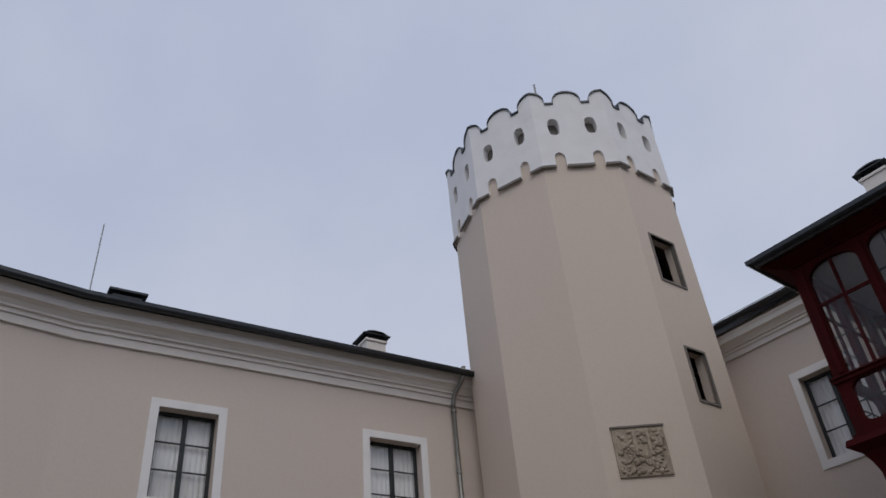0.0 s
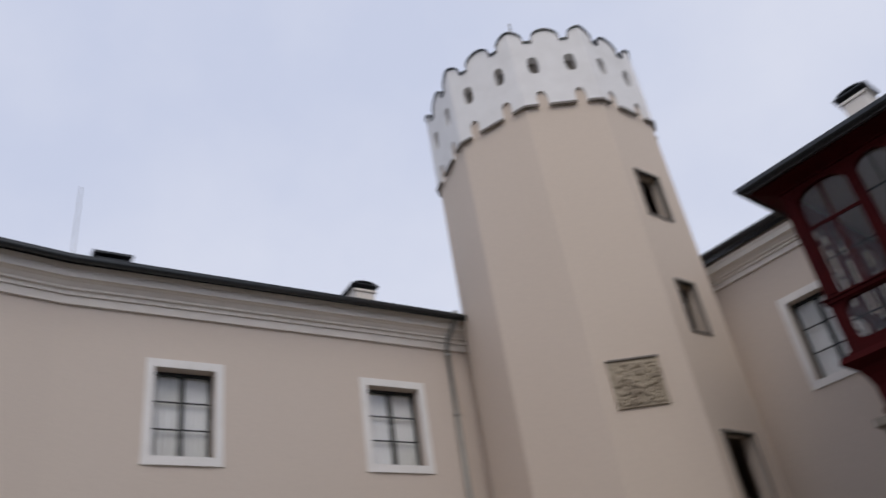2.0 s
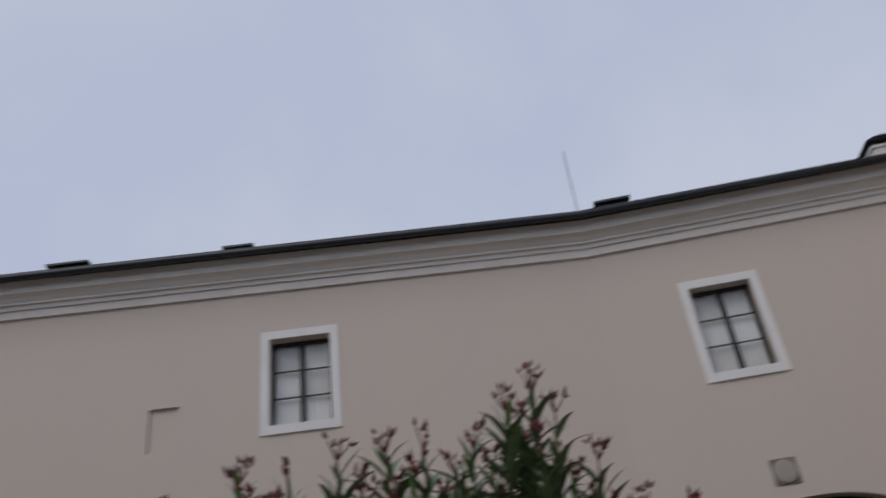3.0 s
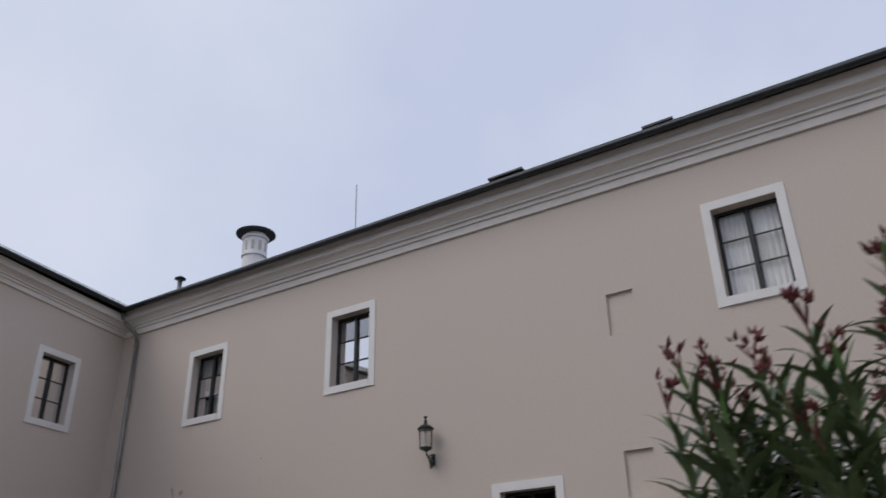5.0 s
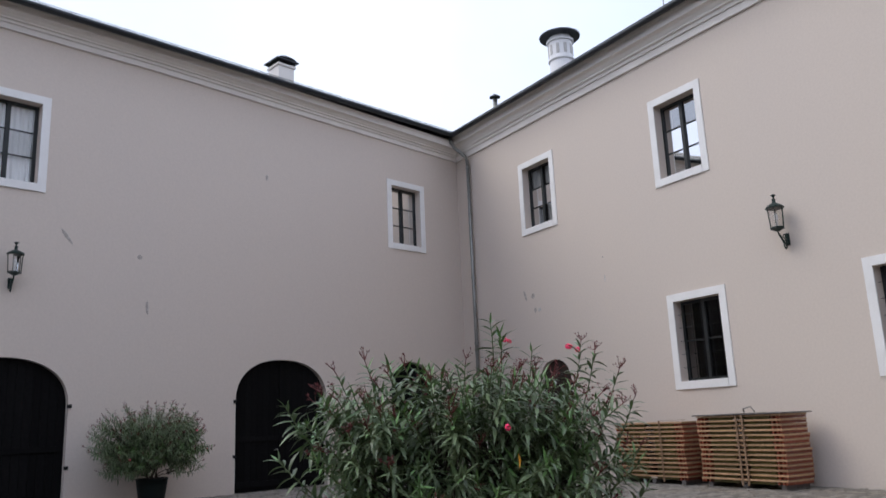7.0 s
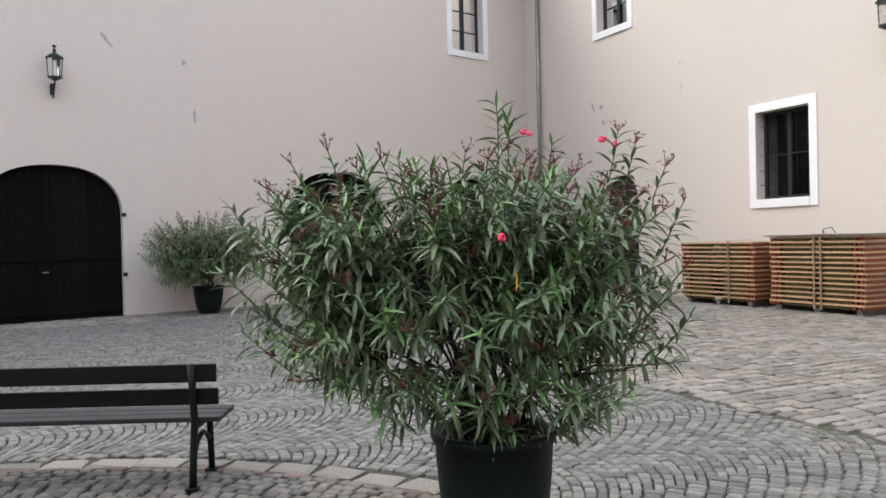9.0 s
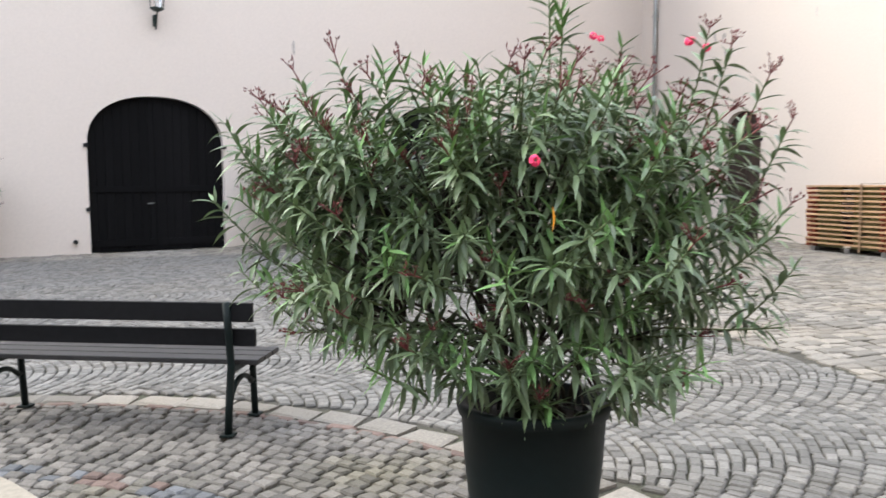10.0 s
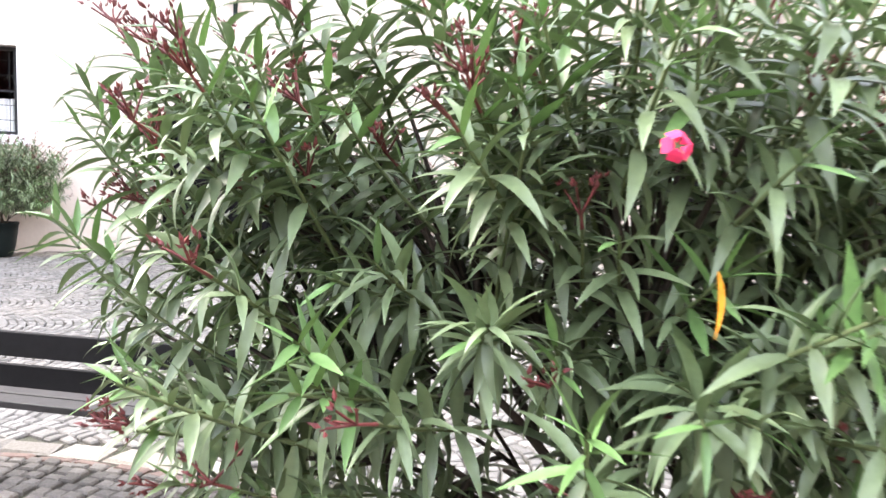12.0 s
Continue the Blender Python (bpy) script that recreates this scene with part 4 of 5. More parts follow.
# ---- wall lanterns ----
def lantern(m):
    """A hexagonal wall lantern on a scrolled bracket; m at the bracket's wall plate."""
    t = thing("wall_lantern", "dark green iron wall lantern with clear glass", "lantern", "wall lanterns", m=m)
    part("wall_plate", box_bm(-0.06, 0.06, 0, 0.03, -0.28, 0.06, 0.01), GREEN_IRON, t)
    part("bracket", tube_bm([(0, 0.02, -0.22), (0, 0.10, -0.26), (0, 0.2, -0.2), (0, 0.28, -0.08), (0, 0.36, 0.0), (0, 0.4, 0.1)], 0.028, 8), GREEN_IRON, t, smooth=True)
    part("scroll", tube_bm([(0, 0.03, -0.02), (0, 0.1, 0.02), (0, 0.18, 0.0), (0, 0.2, -0.07), (0, 0.14, -0.1), (0, 0.1, -0.05)], 0.018, 8), GREEN_IRON, t, smooth=True)
    part("scroll", tube_bm([(0, 0.02, -0.16), (0, 0.12, -0.13), (0, 0.17, -0.2), (0, 0.2, -0.32), (0, 0.14, -0.38), (0, 0.08, -0.34), (0, 0.12, -0.29)], 0.02, 8), GREEN_IRON, t, smooth=True)
    c = Matrix.Translation((0, 0.4, 0))
    part("base", lathe_bm([(0.06, 0.08), (0.13, 0.12), (0.205, 0.15), (0.205, 0.19), (0.16, 0.2)], 6, c), GREEN_IRON, t)
    for i in range(6):
        a = 2 * math.pi * i / 6
        part("glazing_bar", tube_bm([(0.185 * math.cos(a), 0.4 + 0.185 * math.sin(a), 0.19), (0.215 * math.cos(a), 0.4 + 0.215 * math.sin(a), 0.72)], 0.0095, 6), GREEN_IRON, t)
        b = 2 * math.pi * (i + 1) / 6
        bm = bmesh.new()
        bm.faces.new([bm.verts.new(q) for q in ((0.18 * math.cos(a), 0.4 + 0.18 * math.sin(a), 0.2), (0.18 * math.cos(b), 0.4 + 0.18 * math.sin(b), 0.2),
                                               (0.208 * math.cos(b), 0.4 + 0.208 * math.sin(b), 0.72), (0.208 * math.cos(a), 0.4 + 0.208 * math.sin(a), 0.72))])
        part("pane", bm, GLASS, t).visible_shadow = False
    part("roof", lathe_bm([(0.245, 0.715), (0.25, 0.74), (0.19, 0.80), (0.10, 0.85), (0.05, 0.88), (0.04, 0.94), (0.06, 0.97), (0.03, 1.0)], 12, c), GREEN_IRON, t)
    part("finial", lathe_bm([(0.02, 0.995), (0.022, 1.03), (0.05, 1.07), (0.075, 1.09), (0.02, 1.12)], 10, c), GREEN_IRON, t)
    part("bulb_holder", lathe_bm([(0.03, 0.2), (0.03, 0.38), (0.045, 0.4), (0.045, 0.55), (0.01, 0.6)], 10, c), TRIM, t, "white lamp holder")
    return t


lantern(at_wall(A_M, ua(-13.62), 5.53) @ Matrix.Scale(0.84, 4))
lantern(at_wall(E_M, 15.42, 5.42) @ Matrix.Scale(0.78, 4))


# ---- bench ----
def bench(m):
    """u along the bench, v towards its sitters; m on the ground midway."""
    t = thing("bench", "black slatted bench with cast-iron ends on cobbles", "bench", m=m)
    L = 0.99
    for k, (v0, v1) in enumerate(((0.0, 0.125), (0.14, 0.265), (0.28, 0.40))):
        part("seat_board", box_bm(-L, L, v0 - 0.02, v1 - 0.02, 0.425, 0.46, 0.006), BENCHWOOD, t, "grey-black weathered board" if k == 0 else "")
    # back boards take the darker copy, with their shade in the colour
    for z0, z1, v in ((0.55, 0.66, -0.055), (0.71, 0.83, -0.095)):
        part("back_board", box_bm(-L, L, v - 0.002, v + 0.032, z0, z1, 0.006), BENCHSHADE, t)
    for s in (-0.86, 0.83):
        end = part("end_frame", tube_bm([(s, -0.13, 0.0), (s, -0.10, 0.2), (s, -0.055, 0.42), (s, -0.075, 0.6), (s, -0.108, 0.835)], 0.026, 8), BENCHIRON, t, "cast-iron bench end", smooth=True)
        part("front_leg", tube_bm([(s, 0.33, 0.0), (s, 0.315, 0.2), (s, 0.30, 0.42)], 0.024, 8), BENCHIRON, end, smooth=True)
        part("seat_bearer", box_bm(s - 0.025, s + 0.025, -0.06, 0.34, 0.385, 0.424, 0.008), BENCHIRON, end)
        part("arch_brace", tube_bm([(s, -0.10, 0.12)] + [(s, 0.11 - 0.205 * math.cos(a), 0.12 + 0.2 * math.sin(a)) for a in (math.pi * i / 14 for i in range(1, 12))] + [(s, 0.31, 0.26)], 0.018, 8), BENCHIRON, end, smooth=True)
        part("foot_plate", box_bm(s - 0.042, s + 0.042, -0.175, -0.085, 0.0, 0.015, 0.004), BENCHIRON, end)
        part("foot_plate", box_bm(s - 0.042, s + 0.042, 0.29, 0.375, 0.0, 0.015, 0.004), BENCHIRON, end)
    return t


# right back foot, right front foot, left front foot
FF, FL2 = Vector((-14.11, -17.71, 0)), Vector((-15.635, -16.98, 0))
bd = (FF - FL2).normalized()
bn = Vector((-bd.y, bd.x, 0))
mid = (FF + FL2) / 2 - bn * 0.33
bench(Matrix(((bd.x, bn.x, 0, mid.x), (bd.y, bn.y, 0, mid.y), (0, 0, 1, 0.012), (0, 0, 0, 1))))


# ---- stacks of trestle tables ----
def table_stack(m, length, deep, layers, cover):
    t = thing("table_stack", "stack of varnished folding tables with red-brown legs" + (" under a grey cover" if cover else ""), "table stack", "table stacks", m=m)
    for s in (-0.42, 0.0, 0.42):
        part("pallet_block", box_bm(s * length - 0.06, s * length + 0.06, -deep / 2 + 0.05, deep / 2 - 0.05, 0.0, 0.1), COVER, t)
    z = 0.1
    step = 0.104
    rng = random.Random(length * 10)
    for k in range(layers):
        dx, dy = rng.uniform(-0.02, 0.02), rng.uniform(-0.025, 0.025)
        part("table_top", box_bm(-length / 2 + dx, length / 2 + dx, -deep / 2 + dy, deep / 2 + dy, z + 0.062, z + step - 0.004, 0.005), TABLEWOOD, t)
        for s in (-1, 1):
            for e in (-1, 1):
                part("ledger", box_bm(*sorted((e * (0.05 + 0.03 * (k % 2)) * length + dx, e * 0.36 * length + dx)), *sorted((s * (deep / 2 - 0.05) + dy, s * (deep / 2 - 0.08) + dy)), z + 0.004, z + 0.0615), OLIVE, t, "olive-stained frame rail")
        for q in (-0.485, -0.45, -0.40, 0.40, 0.45, 0.485):
            part("folded_leg", box_bm(q * length - 0.022 + dx, q * length + 0.022 + dx, -deep / 2 + 0.01 + dy, deep / 2 - 0.01 + dy, z + 0.006, z + 0.058), FRAMEWOOD, t, "red-brown folded leg")
        z += step
    if cover:
        part("cover_sheet", box_bm(-length / 2 - 0.08, length / 2 + 0.1, -deep / 2 - 0.06, deep / 2 + 0.05, z + 0.002, z + 0.028, 0.006), COVER, t, "grey cover board")
    z += 0.03
    for s in ((-0.07, 0.0) if cover else (-0.18,)):
        part("strap", sweep_strap(s * length, deep / 2 + 0.03, z), STRAP, t, "brown webbing strap")
    if cover:
        part("buckle", tube_bm([(-0.2, 0.05, z + 0.02), (-0.16, 0.12, z + 0.14), (0.05, 0.12, z + 0.10), (0.08, 0.05, z + 0.02)], 0.014, 6), ZINC, t, "metal ratchet buckle")
    return t


def sweep_strap(x, v, z):
    bm = bmesh.new()
    add_box(bm, x - 0.025, x + 0.025, v, v + 0.006, 0.06, z)
    add_box(bm, x - 0.025, x + 0.025, -v, v, z, z + 0.005)
    return bm


table_stack(Matrix.Translation((-0.80, -12.60, 0.012)) @ Matrix.Rotation(radians(88), 4, "Z"), 2.3, 0.85, 14, True)
table_stack(Matrix.Translation((-0.84, -9.95, 0.012)) @ Matrix.Rotation(radians(91), 4, "Z"), 2.2, 0.85, 13, False)


# ---- fountain basin ----
FC = Vector((-16.91, -21.2, 0))
basin = thing("fountain_basin", "round stone basin with pale rim and turquoise inside", "fountain", m=Matrix.Translation(FC))
part("wall", ring_bm([(2.06, 0.0), (2.03, 0.40), (1.80, 0.40), (1.80, 0.0)], 64), RIMSTONE, basin)
part("rim", ring_bm([(1.74, 0.41), (1.76, 0.401), (2.12, 0.401), (2.15, 0.43), (2.15, 0.50), (2.12, 0.53), (1.76, 0.53), (1.74, 0.51)], 64), RIMSTONE, basin, "pale stone rim")
part("inside", lathe_bm([(1.795, 0.06), (1.795, 0.395), (1.775, 0.395), (1.74, 0.12), (1.70, 0.08)], 64), POOLPAINT, basin, "turquoise painted inside")


# ---- oleanders ----
def leaf_shape(length, width, droop, seg=5):
    """A narrow leaf along +x, folded along the midrib and drooping: verts, faces."""
    vs, fs = [], []
    for i in range(seg + 1):
        q = i / seg
        w = width * (math.sin(math.pi * (0.06 + 0.94 * q) ** 0.8) if i < seg else 0.02)
        x = length * (q - 0.25 * droop * q * q)
        z = droop * length * (0.15 * q - 0.66 * q * q)
        vs += [(x, -w, z + 0.35 * w), (x, 0, z), (x, w, z + 0.35 * w)]
    for i in range(seg):
        a = 3 * i
        fs += [(a, a + 1, a + 4, a + 3), (a + 1, a + 2, a + 5, a + 4)]
    return np.array(vs), np.array(fs)


LEAVES = [leaf_shape(l, w, d) for l, w, d in ((0.15, 0.0122, 0.45), (0.168, 0.0134, 0.60), (0.14, 0.0120, 0.32), (0.158, 0.0126, 0.75), (0.118, 0.0108, 0.48))]
FRESH = [leaf_shape(l, w, d) for l, w, d in ((0.14, 0.0108, 0.08), (0.155, 0.0118, 0.18), (0.115, 0.0095, 0.05))]
LEAF_MESHES = [mesh_of("leaf", v, f, LEAF, True) for v, f in LEAVES]


class Heap:
    """Gathers many small pieces into one mesh."""

    def __init__(self):
        self.v, self.f, self.n = [], [], 0

    def add(self, v, f):
        self.v.append(v)
        self.f.append(f + self.n)
        self.n += len(v)

    def mesh(self, name, mat, smooth=True):
        v = np.concatenate(self.v)
        f = np.concatenate(self.f)
        me = bpy.data.meshes.new(name)
        me.vertices.add(len(v))
        me.vertices.foreach_set("co", v.astype(np.float32).ravel())
        k = f.shape[1]
        me.loops.add(f.size)
        me.loops.foreach_set("vertex_index", f.astype(np.int32).ravel())
        me.polygons.add(len(f))
        me.polygons.foreach_set("loop_start", np.arange(0, f.size, k, dtype=np.int32))
        me.polygons.foreach_set("loop_total", np.full(len(f), k, dtype=np.int32))
        me.polygons.foreach_set("use_smooth", np.full(len(f), smooth))
        me.materials.append(mat)
        me.update(calc_edges=True)
        me.validate()
        return me


def basis_towards(d, roll):
    d = d.normalized()
    s = Vector((0, 0, 1)).cross(d)
    s = s.normalized() if s.length > 1e-3 else Vector((1, 0, 0))
    u = d.cross(s)
    m = Matrix((d, s, u)).transposed()
    return m @ Matrix.Rotation(roll, 3, "X")


BUDV = np.array([(0, 0, 0), (0.35, 0.2, 0), (0.35, -0.1, 0.17), (0.35, -0.1, -0.17), (1, 0, 0)])
BUDF = np.array([(0, 1, 2), (0, 2, 3), (0, 3, 1), (4, 2, 1), (4, 3, 2), (4, 1, 3)])


def pot_for(t, r, h):
    part("pot", lathe_bm([(r * 0.66, 0.0), (r * 0.71, 0.03), (r * 0.85, h * 0.3), (r * 0.96, h * 0.7), (r, h - 0.05), (r + 0.012, h - 0.045), (r + 0.018, h - 0.01), (r + 0.01, h),
                          (r - 0.012, h), (r - 0.03, h - 0.05), (r - 0.06, h - 0.1), (0.02, h - 0.09)], 48), POT, t, "dark grey-green plastic tub", smooth=True)
    part("soil", lathe_bm([(r * 0.9, h - 0.12), (r * 0.93, h - 0.075), (r * 0.4, h - 0.045), (0.01, h - 0.04)], 32), SOIL, t, "dark potting soil")


def crown_tips(rng, n, c, rx, ry, up, down, el_min=-0.6, inner=0.5):
    """Shoot tips inside an uneven dome round c: (tip, way in which the shoot grows)."""
    out = []
    a0, a1 = rng.uniform(0, 6), rng.uniform(0, 6)
    for i in range(n):
        az = i * 2.39996 + rng.uniform(-0.3, 0.3)
        el = math.asin(rng.uniform(math.sin(el_min), 1.0))
        lump = 1 + 0.09 * math.sin(3 * az + a0 + 2 * el) + 0.06 * math.sin(7 * az + a1)
        rad = (inner + (1 - inner) * rng.random() ** 0.55) * lump
        ce, se = math.cos(el) ** 0.8, math.copysign(abs(math.sin(el)) ** 0.85, math.sin(el))
        o = Vector((rx * ce * math.cos(az), ry * ce * math.sin(az), (up if el > 0 else down) * se))
        tip = Vector(c) + o * rad
        way = Vector((math.cos(az) * ce, math.sin(az) * ce, 0.45 + 0.75 * max(0.0, se) + rng.uniform(-0.25, 0.25)))
        if el < -0.1:
            way.z -= 0.35
        out.append((tip, (way + Vector((rng.uniform(-0.3, 0.3), rng.uniform(-0.3, 0.3), 0))).normalized()))
    return out


def oleander(m, seed, tips, pot_r, pot_h, label, picked=0, flowers=(), size=1.0, buds_at=0.5, upright=0.0, stems=16, whorls=9, bud=1.0):
    """An oleander in a tub: stems fan out of the soil and fork into shoots, each with whorls of three narrow leaves, some ending in bud stalks."""
    rng = random.Random(seed)
    t = thing("oleander", label, "potted oleander", "potted oleanders", m=m)
    pot_for(t, pot_r, pot_h)
    leaves, young, buds, twigs, wood = Heap(), Heap(), Heap(), Heap(), Heap()
    singles = 0
    base_z = pot_h - 0.07
    tri = np.array([(0, 1, 4, 3), (1, 2, 5, 4), (2, 0, 3, 5)])

    def stick(heap, a, b, ra, rb):
        dd = basis_towards(b - a, 0)
        ring = [(0, 1, 0), (0, -0.5, 0.87), (0, -0.5, -0.87)]
        heap.add(np.array([a + dd @ Vector(c) * ra for c in ring] + [b + dd @ Vector(c) * rb for c in ring]), tri)

    def put_leaf(heap, p, d, k, roll):
        nonlocal singles
        n = rng.randrange(len(LEAVES))
        v, f = LEAVES[n] if heap is leaves else FRESH[n % len(FRESH)]
        b = basis_towards(d, roll)
        if heap is leaves and singles < picked and p.y < -0.25 and rng.random() < 0.25:
            ob = new("leaf", LEAF_MESHES[n])
            ob.parent = t
            ob.matrix_local = Matrix.Translation(p) @ (b * k).to_4x4()
            singles += 1
            return
        heap.add(v @ np.array(b * k).T + np.array(p), f)

    # woody stems, each towards the middle of a group of tips
    mids = []
    cx = sum((p for p, d in tips), Vector()) / len(tips)
    for i in range(stems):
        p, d = tips[(i * 7) % len(tips)]
        mid = Vector((p.x * 0.45, p.y * 0.45, base_z + max(0.16, (p.z - base_z) * 0.55)))
        root = Vector((rng.uniform(-0.5, 0.5) * pot_r, rng.uniform(-0.5, 0.5) * pot_r, base_z))
        ctrl = root.lerp(mid, 0.55) + Vector((-0.12 * mid.x, -0.12 * mid.y, 0.10))
        curve = [(1 - q) ** 2 * root + 2 * q * (1 - q) * ctrl + q * q * mid for q in (j / 7 for j in range(8))]
        r = rng.uniform(0.007, 0.013) * size
        part("branch", tube_bm(curve, 0, 7, None, [r * (1 - 0.07 * j) for j in range(8)]), BARK, t, smooth=True)
        mids += [curve[4], curve[5], curve[6], curve[7]]
    for i, (tip, way) in enumerate(tips):
        L = rng.uniform(0.26, 0.42) * size
        foot = tip - way * L
        foot.z = max(foot.z, base_z + 0.03)
        near = min(mids, key=lambda q: (q - foot).length)
        bow = near.lerp(foot, 0.5)
        path = [(1 - q) ** 2 * near + 2 * q * (1 - q) * bow + q * q * foot for q in (0, 0.33, 0.67, 1)]
        for j in range(3):
            stick(wood, path[j], path[j + 1], (0.0075 - 0.001 * j) * size, (0.0065 - 0.001 * j) * size)
        fate = rng.random()
        budding = fate < buds_at * (1.3 if tip.z > cx.z else 0.5) + (0.6 if tip.x > 0.55 and tip.z > cx.z else 0.0)
        fresh = not budding and rng.random() < 0.45
        n = whorls + rng.randrange(-2, 3)
        bend = Vector((rng.uniform(-0.12, 0.12), rng.uniform(-0.12, 0.12), 0.10)) * L
        spin = rng.uniform(0, 6.3)

        def along(q):
            return foot.lerp(tip, q) + bend * (q * q - q)

        for w in range(n):
            q = (w + 0.6) / n
            p = along(q)
            d = (way + bend / L * (2 * q - 1)).normalized()
            side = d.cross(Vector((0.3, 0.2, 1))).normalized()
            out_up = side.cross(d)
            age = 1 - q
            opened = radians(34 + 54 * age ** 0.6) * (1 - 0.45 * upright)
            if budding:
                opened = radians(40 + 48 * age ** 0.7) * (1 - 0.5 * upright)
            for j in range(3):
                if age > 0.6 and rng.random() < 0.25:
                    continue
                a = spin + 2.094 * j + 1.047 * (w % 2) + rng.uniform(-0.25, 0.25)
                o = opened * rng.uniform(0.82, 1.2)
                ld = math.cos(o) * d + math.sin(o) * (math.cos(a) * side + math.sin(a) * out_up)
                ld.z -= (0.02 + 0.15 * age * rng.random()) * (1 - upright)
                k = size * rng.uniform(0.72, 1.08) * (0.62 + 0.38 * min(1.0, age * 3.2))
                tender = fresh and q > 0.62 or q > 0.9 and rng.random() < 0.4
                put_leaf(young if tender else leaves, p, ld, k, rng.uniform(-0.45, 0.45))
        for j in range(4):
            stick(twigs, along(j / 4), along((j + 1) / 4), (0.0052 - 0.0005 * j) * size, (0.0047 - 0.0005 * j) * size)
        if budding:
            stalk = tip + way * rng.uniform(0.03, 0.06) * size
            stick(buds, tip, stalk, 0.0032 * size, 0.0026 * size)
            for j in range(rng.randrange(4, 8)):
                dd = (way + Vector((rng.uniform(-0.9, 0.9) / bud, rng.uniform(-0.9, 0.9) / bud, rng.uniform(-0.1, 0.8)))).normalized()
                end = stalk - way * rng.uniform(0, 0.03) * size + dd * rng.uniform(0.025, 0.06) * size
                stick(buds, stalk - way * 0.01 * size, end, 0.0026 * size, 0.0020 * size)
                for b in range(rng.randrange(2, 5)):
                    bd = (dd + Vector((rng.uniform(-0.8, 0.8), rng.uniform(-0.8, 0.8), rng.uniform(-0.3, 0.7)))).normalized()
                    bm3 = np.array(basis_towards(bd, rng.uniform(0, 6)) * (0.0155 * bud * size * rng.uniform(0.6, 1.35)))
                    v5 = (BUDV * np.array((1, 1.1, 1.1))) @ bm3.T + np.array(end + bd * rng.uniform(0, 0.012) * size)
                    buds.add(v5[BUDT].reshape(-1, 3), np.arange(24).reshape(6, 4))

    def stuff(heap, name, mat, label=""):
        if heap.n:
            ob = new(name, heap.mesh(name, mat))
            ob.parent = t
            tagged(ob, label, kind="stuff")

    stuff(leaves, "foliage", LEAF, "narrow grey-green leaves")
    stuff(young, "young_foliage", YOUNG, "bright green young leaves")
    stuff(twigs, "shoot_growth", TWIG)
    stuff(wood, "twig_growth", BARK, "thin brown forking twigs")
    stuff(buds, "bud_growth", BUD, "dark red buds and spent flower stalks")
    for p, n in flowers:
        for k in range(n):
            bm = bmesh.new()
            c = Vector(p) + Vector((rng.uniform(-0.03, 0.03), rng.uniform(-0.03, 0.03), rng.uniform(-0.03, 0.03))) * (n > 1)
            tilt = basis_towards(Vector((rng.uniform(-0.5, 0.5), -1, rng.uniform(0.1, 0.6))), rng.uniform(0, 3))
            for j in range(5):
                a = 2 * math.pi * j / 5
                ring = []
                for r, w, o in ((0.003, 0.1, 0.0), (0.010, 0.58, 0.006), (0.016, 0.66, 0.003), (0.020, 0.42, -0.004)):
                    ring.append([bm.verts.new(c + tilt @ Vector((o, r * math.cos(a + s * w), r * math.sin(a + s * w)))) for s in (-1, 1)])
                for q0, q1 in zip(ring, ring[1:]):
                    bm.faces.new((q0[0], q0[1], q1[1], q1[0]))
            part("flower", bm, PETAL, t, "pink oleander flower")
    return t


# a bud's six triangles as quads with a doubled corner
BUDT = np.array([(f[0], f[1], f[2], f[2]) for f in BUDF])
OL = Vector((-13.285, -20.36, 0.012))
view = Vector((-14.54, -23.07, 0)) - OL
ang = math.atan2(view.y, view.x) + math.pi / 2
OM = Matrix.Translation(OL) @ Matrix.Rotation(ang, 4, "Z")
inv = OM.inverted()


def local(x, y, z):
    return tuple(inv @ Vector((x, y, z)))


trng = random.Random(11)
main_tips = crown_tips(trng, 275, (-0.16, 0.03, 1.38), 1.03, 0.60, 0.62, 0.62, -0.75)
main_tips = [(p, d) for p, d in main_tips if not (p.z < 0.95 and abs(p.x) < 0.33) and not (p.x > 0.9 and p.z > 1.5) and p.z > (1.02 if p.x < -0.3 else 0.92)]
main_tips += [(p, d) for p, d in crown_tips(trng, 55, (-0.16, 0.03, 1.40), 1.0, 0.58, 0.62, 0.5, 0.35, 0.85) if not (p.x > 0.9 and p.z > 1.5)]
for i in range(16):
    x = -0.62 + 1.16 * i / 15
    main_tips.append((Vector((x, -0.38 - 0.12 * trng.random(), 0.92 + 0.2 * trng.random())), Vector((0.6 * x, -0.75, 0.25 + 0.3 * trng.random())).normalized()))
# shoots that stand out of the crown, low side growth and the sprout over the tub's rim
SHOOTS = ((0.05, 0.05, 2.27), (0.10, 0.0, 2.20), (0.34, 0.2, 2.10), (0.66, 0.20, 2.12), (0.74, 0.18, 2.06), (0.84, 0.05, 1.92), (0.90, 0.0, 1.74), (-0.72, -0.1, 2.0), (-0.42, 0.0, 2.02),
          (-1.2, 0.0, 1.80), (-1.24, -0.05, 1.50), (-1.18, 0.05, 1.22), (0.95, 0.0, 1.25), (0.92, 0.05, 1.45), (0.46, -0.12, 0.82), (0.54, 0.0, 0.78), (0.40, -0.2, 0.86))
for x, y, z in SHOOTS:
    w = Vector((x * 0.5, y * 0.5, 0.25 if z < 1.0 else 0.5 + max(0.0, z - 1.4)))
    main_tips.append((Vector((x, y, z)), w.normalized()))
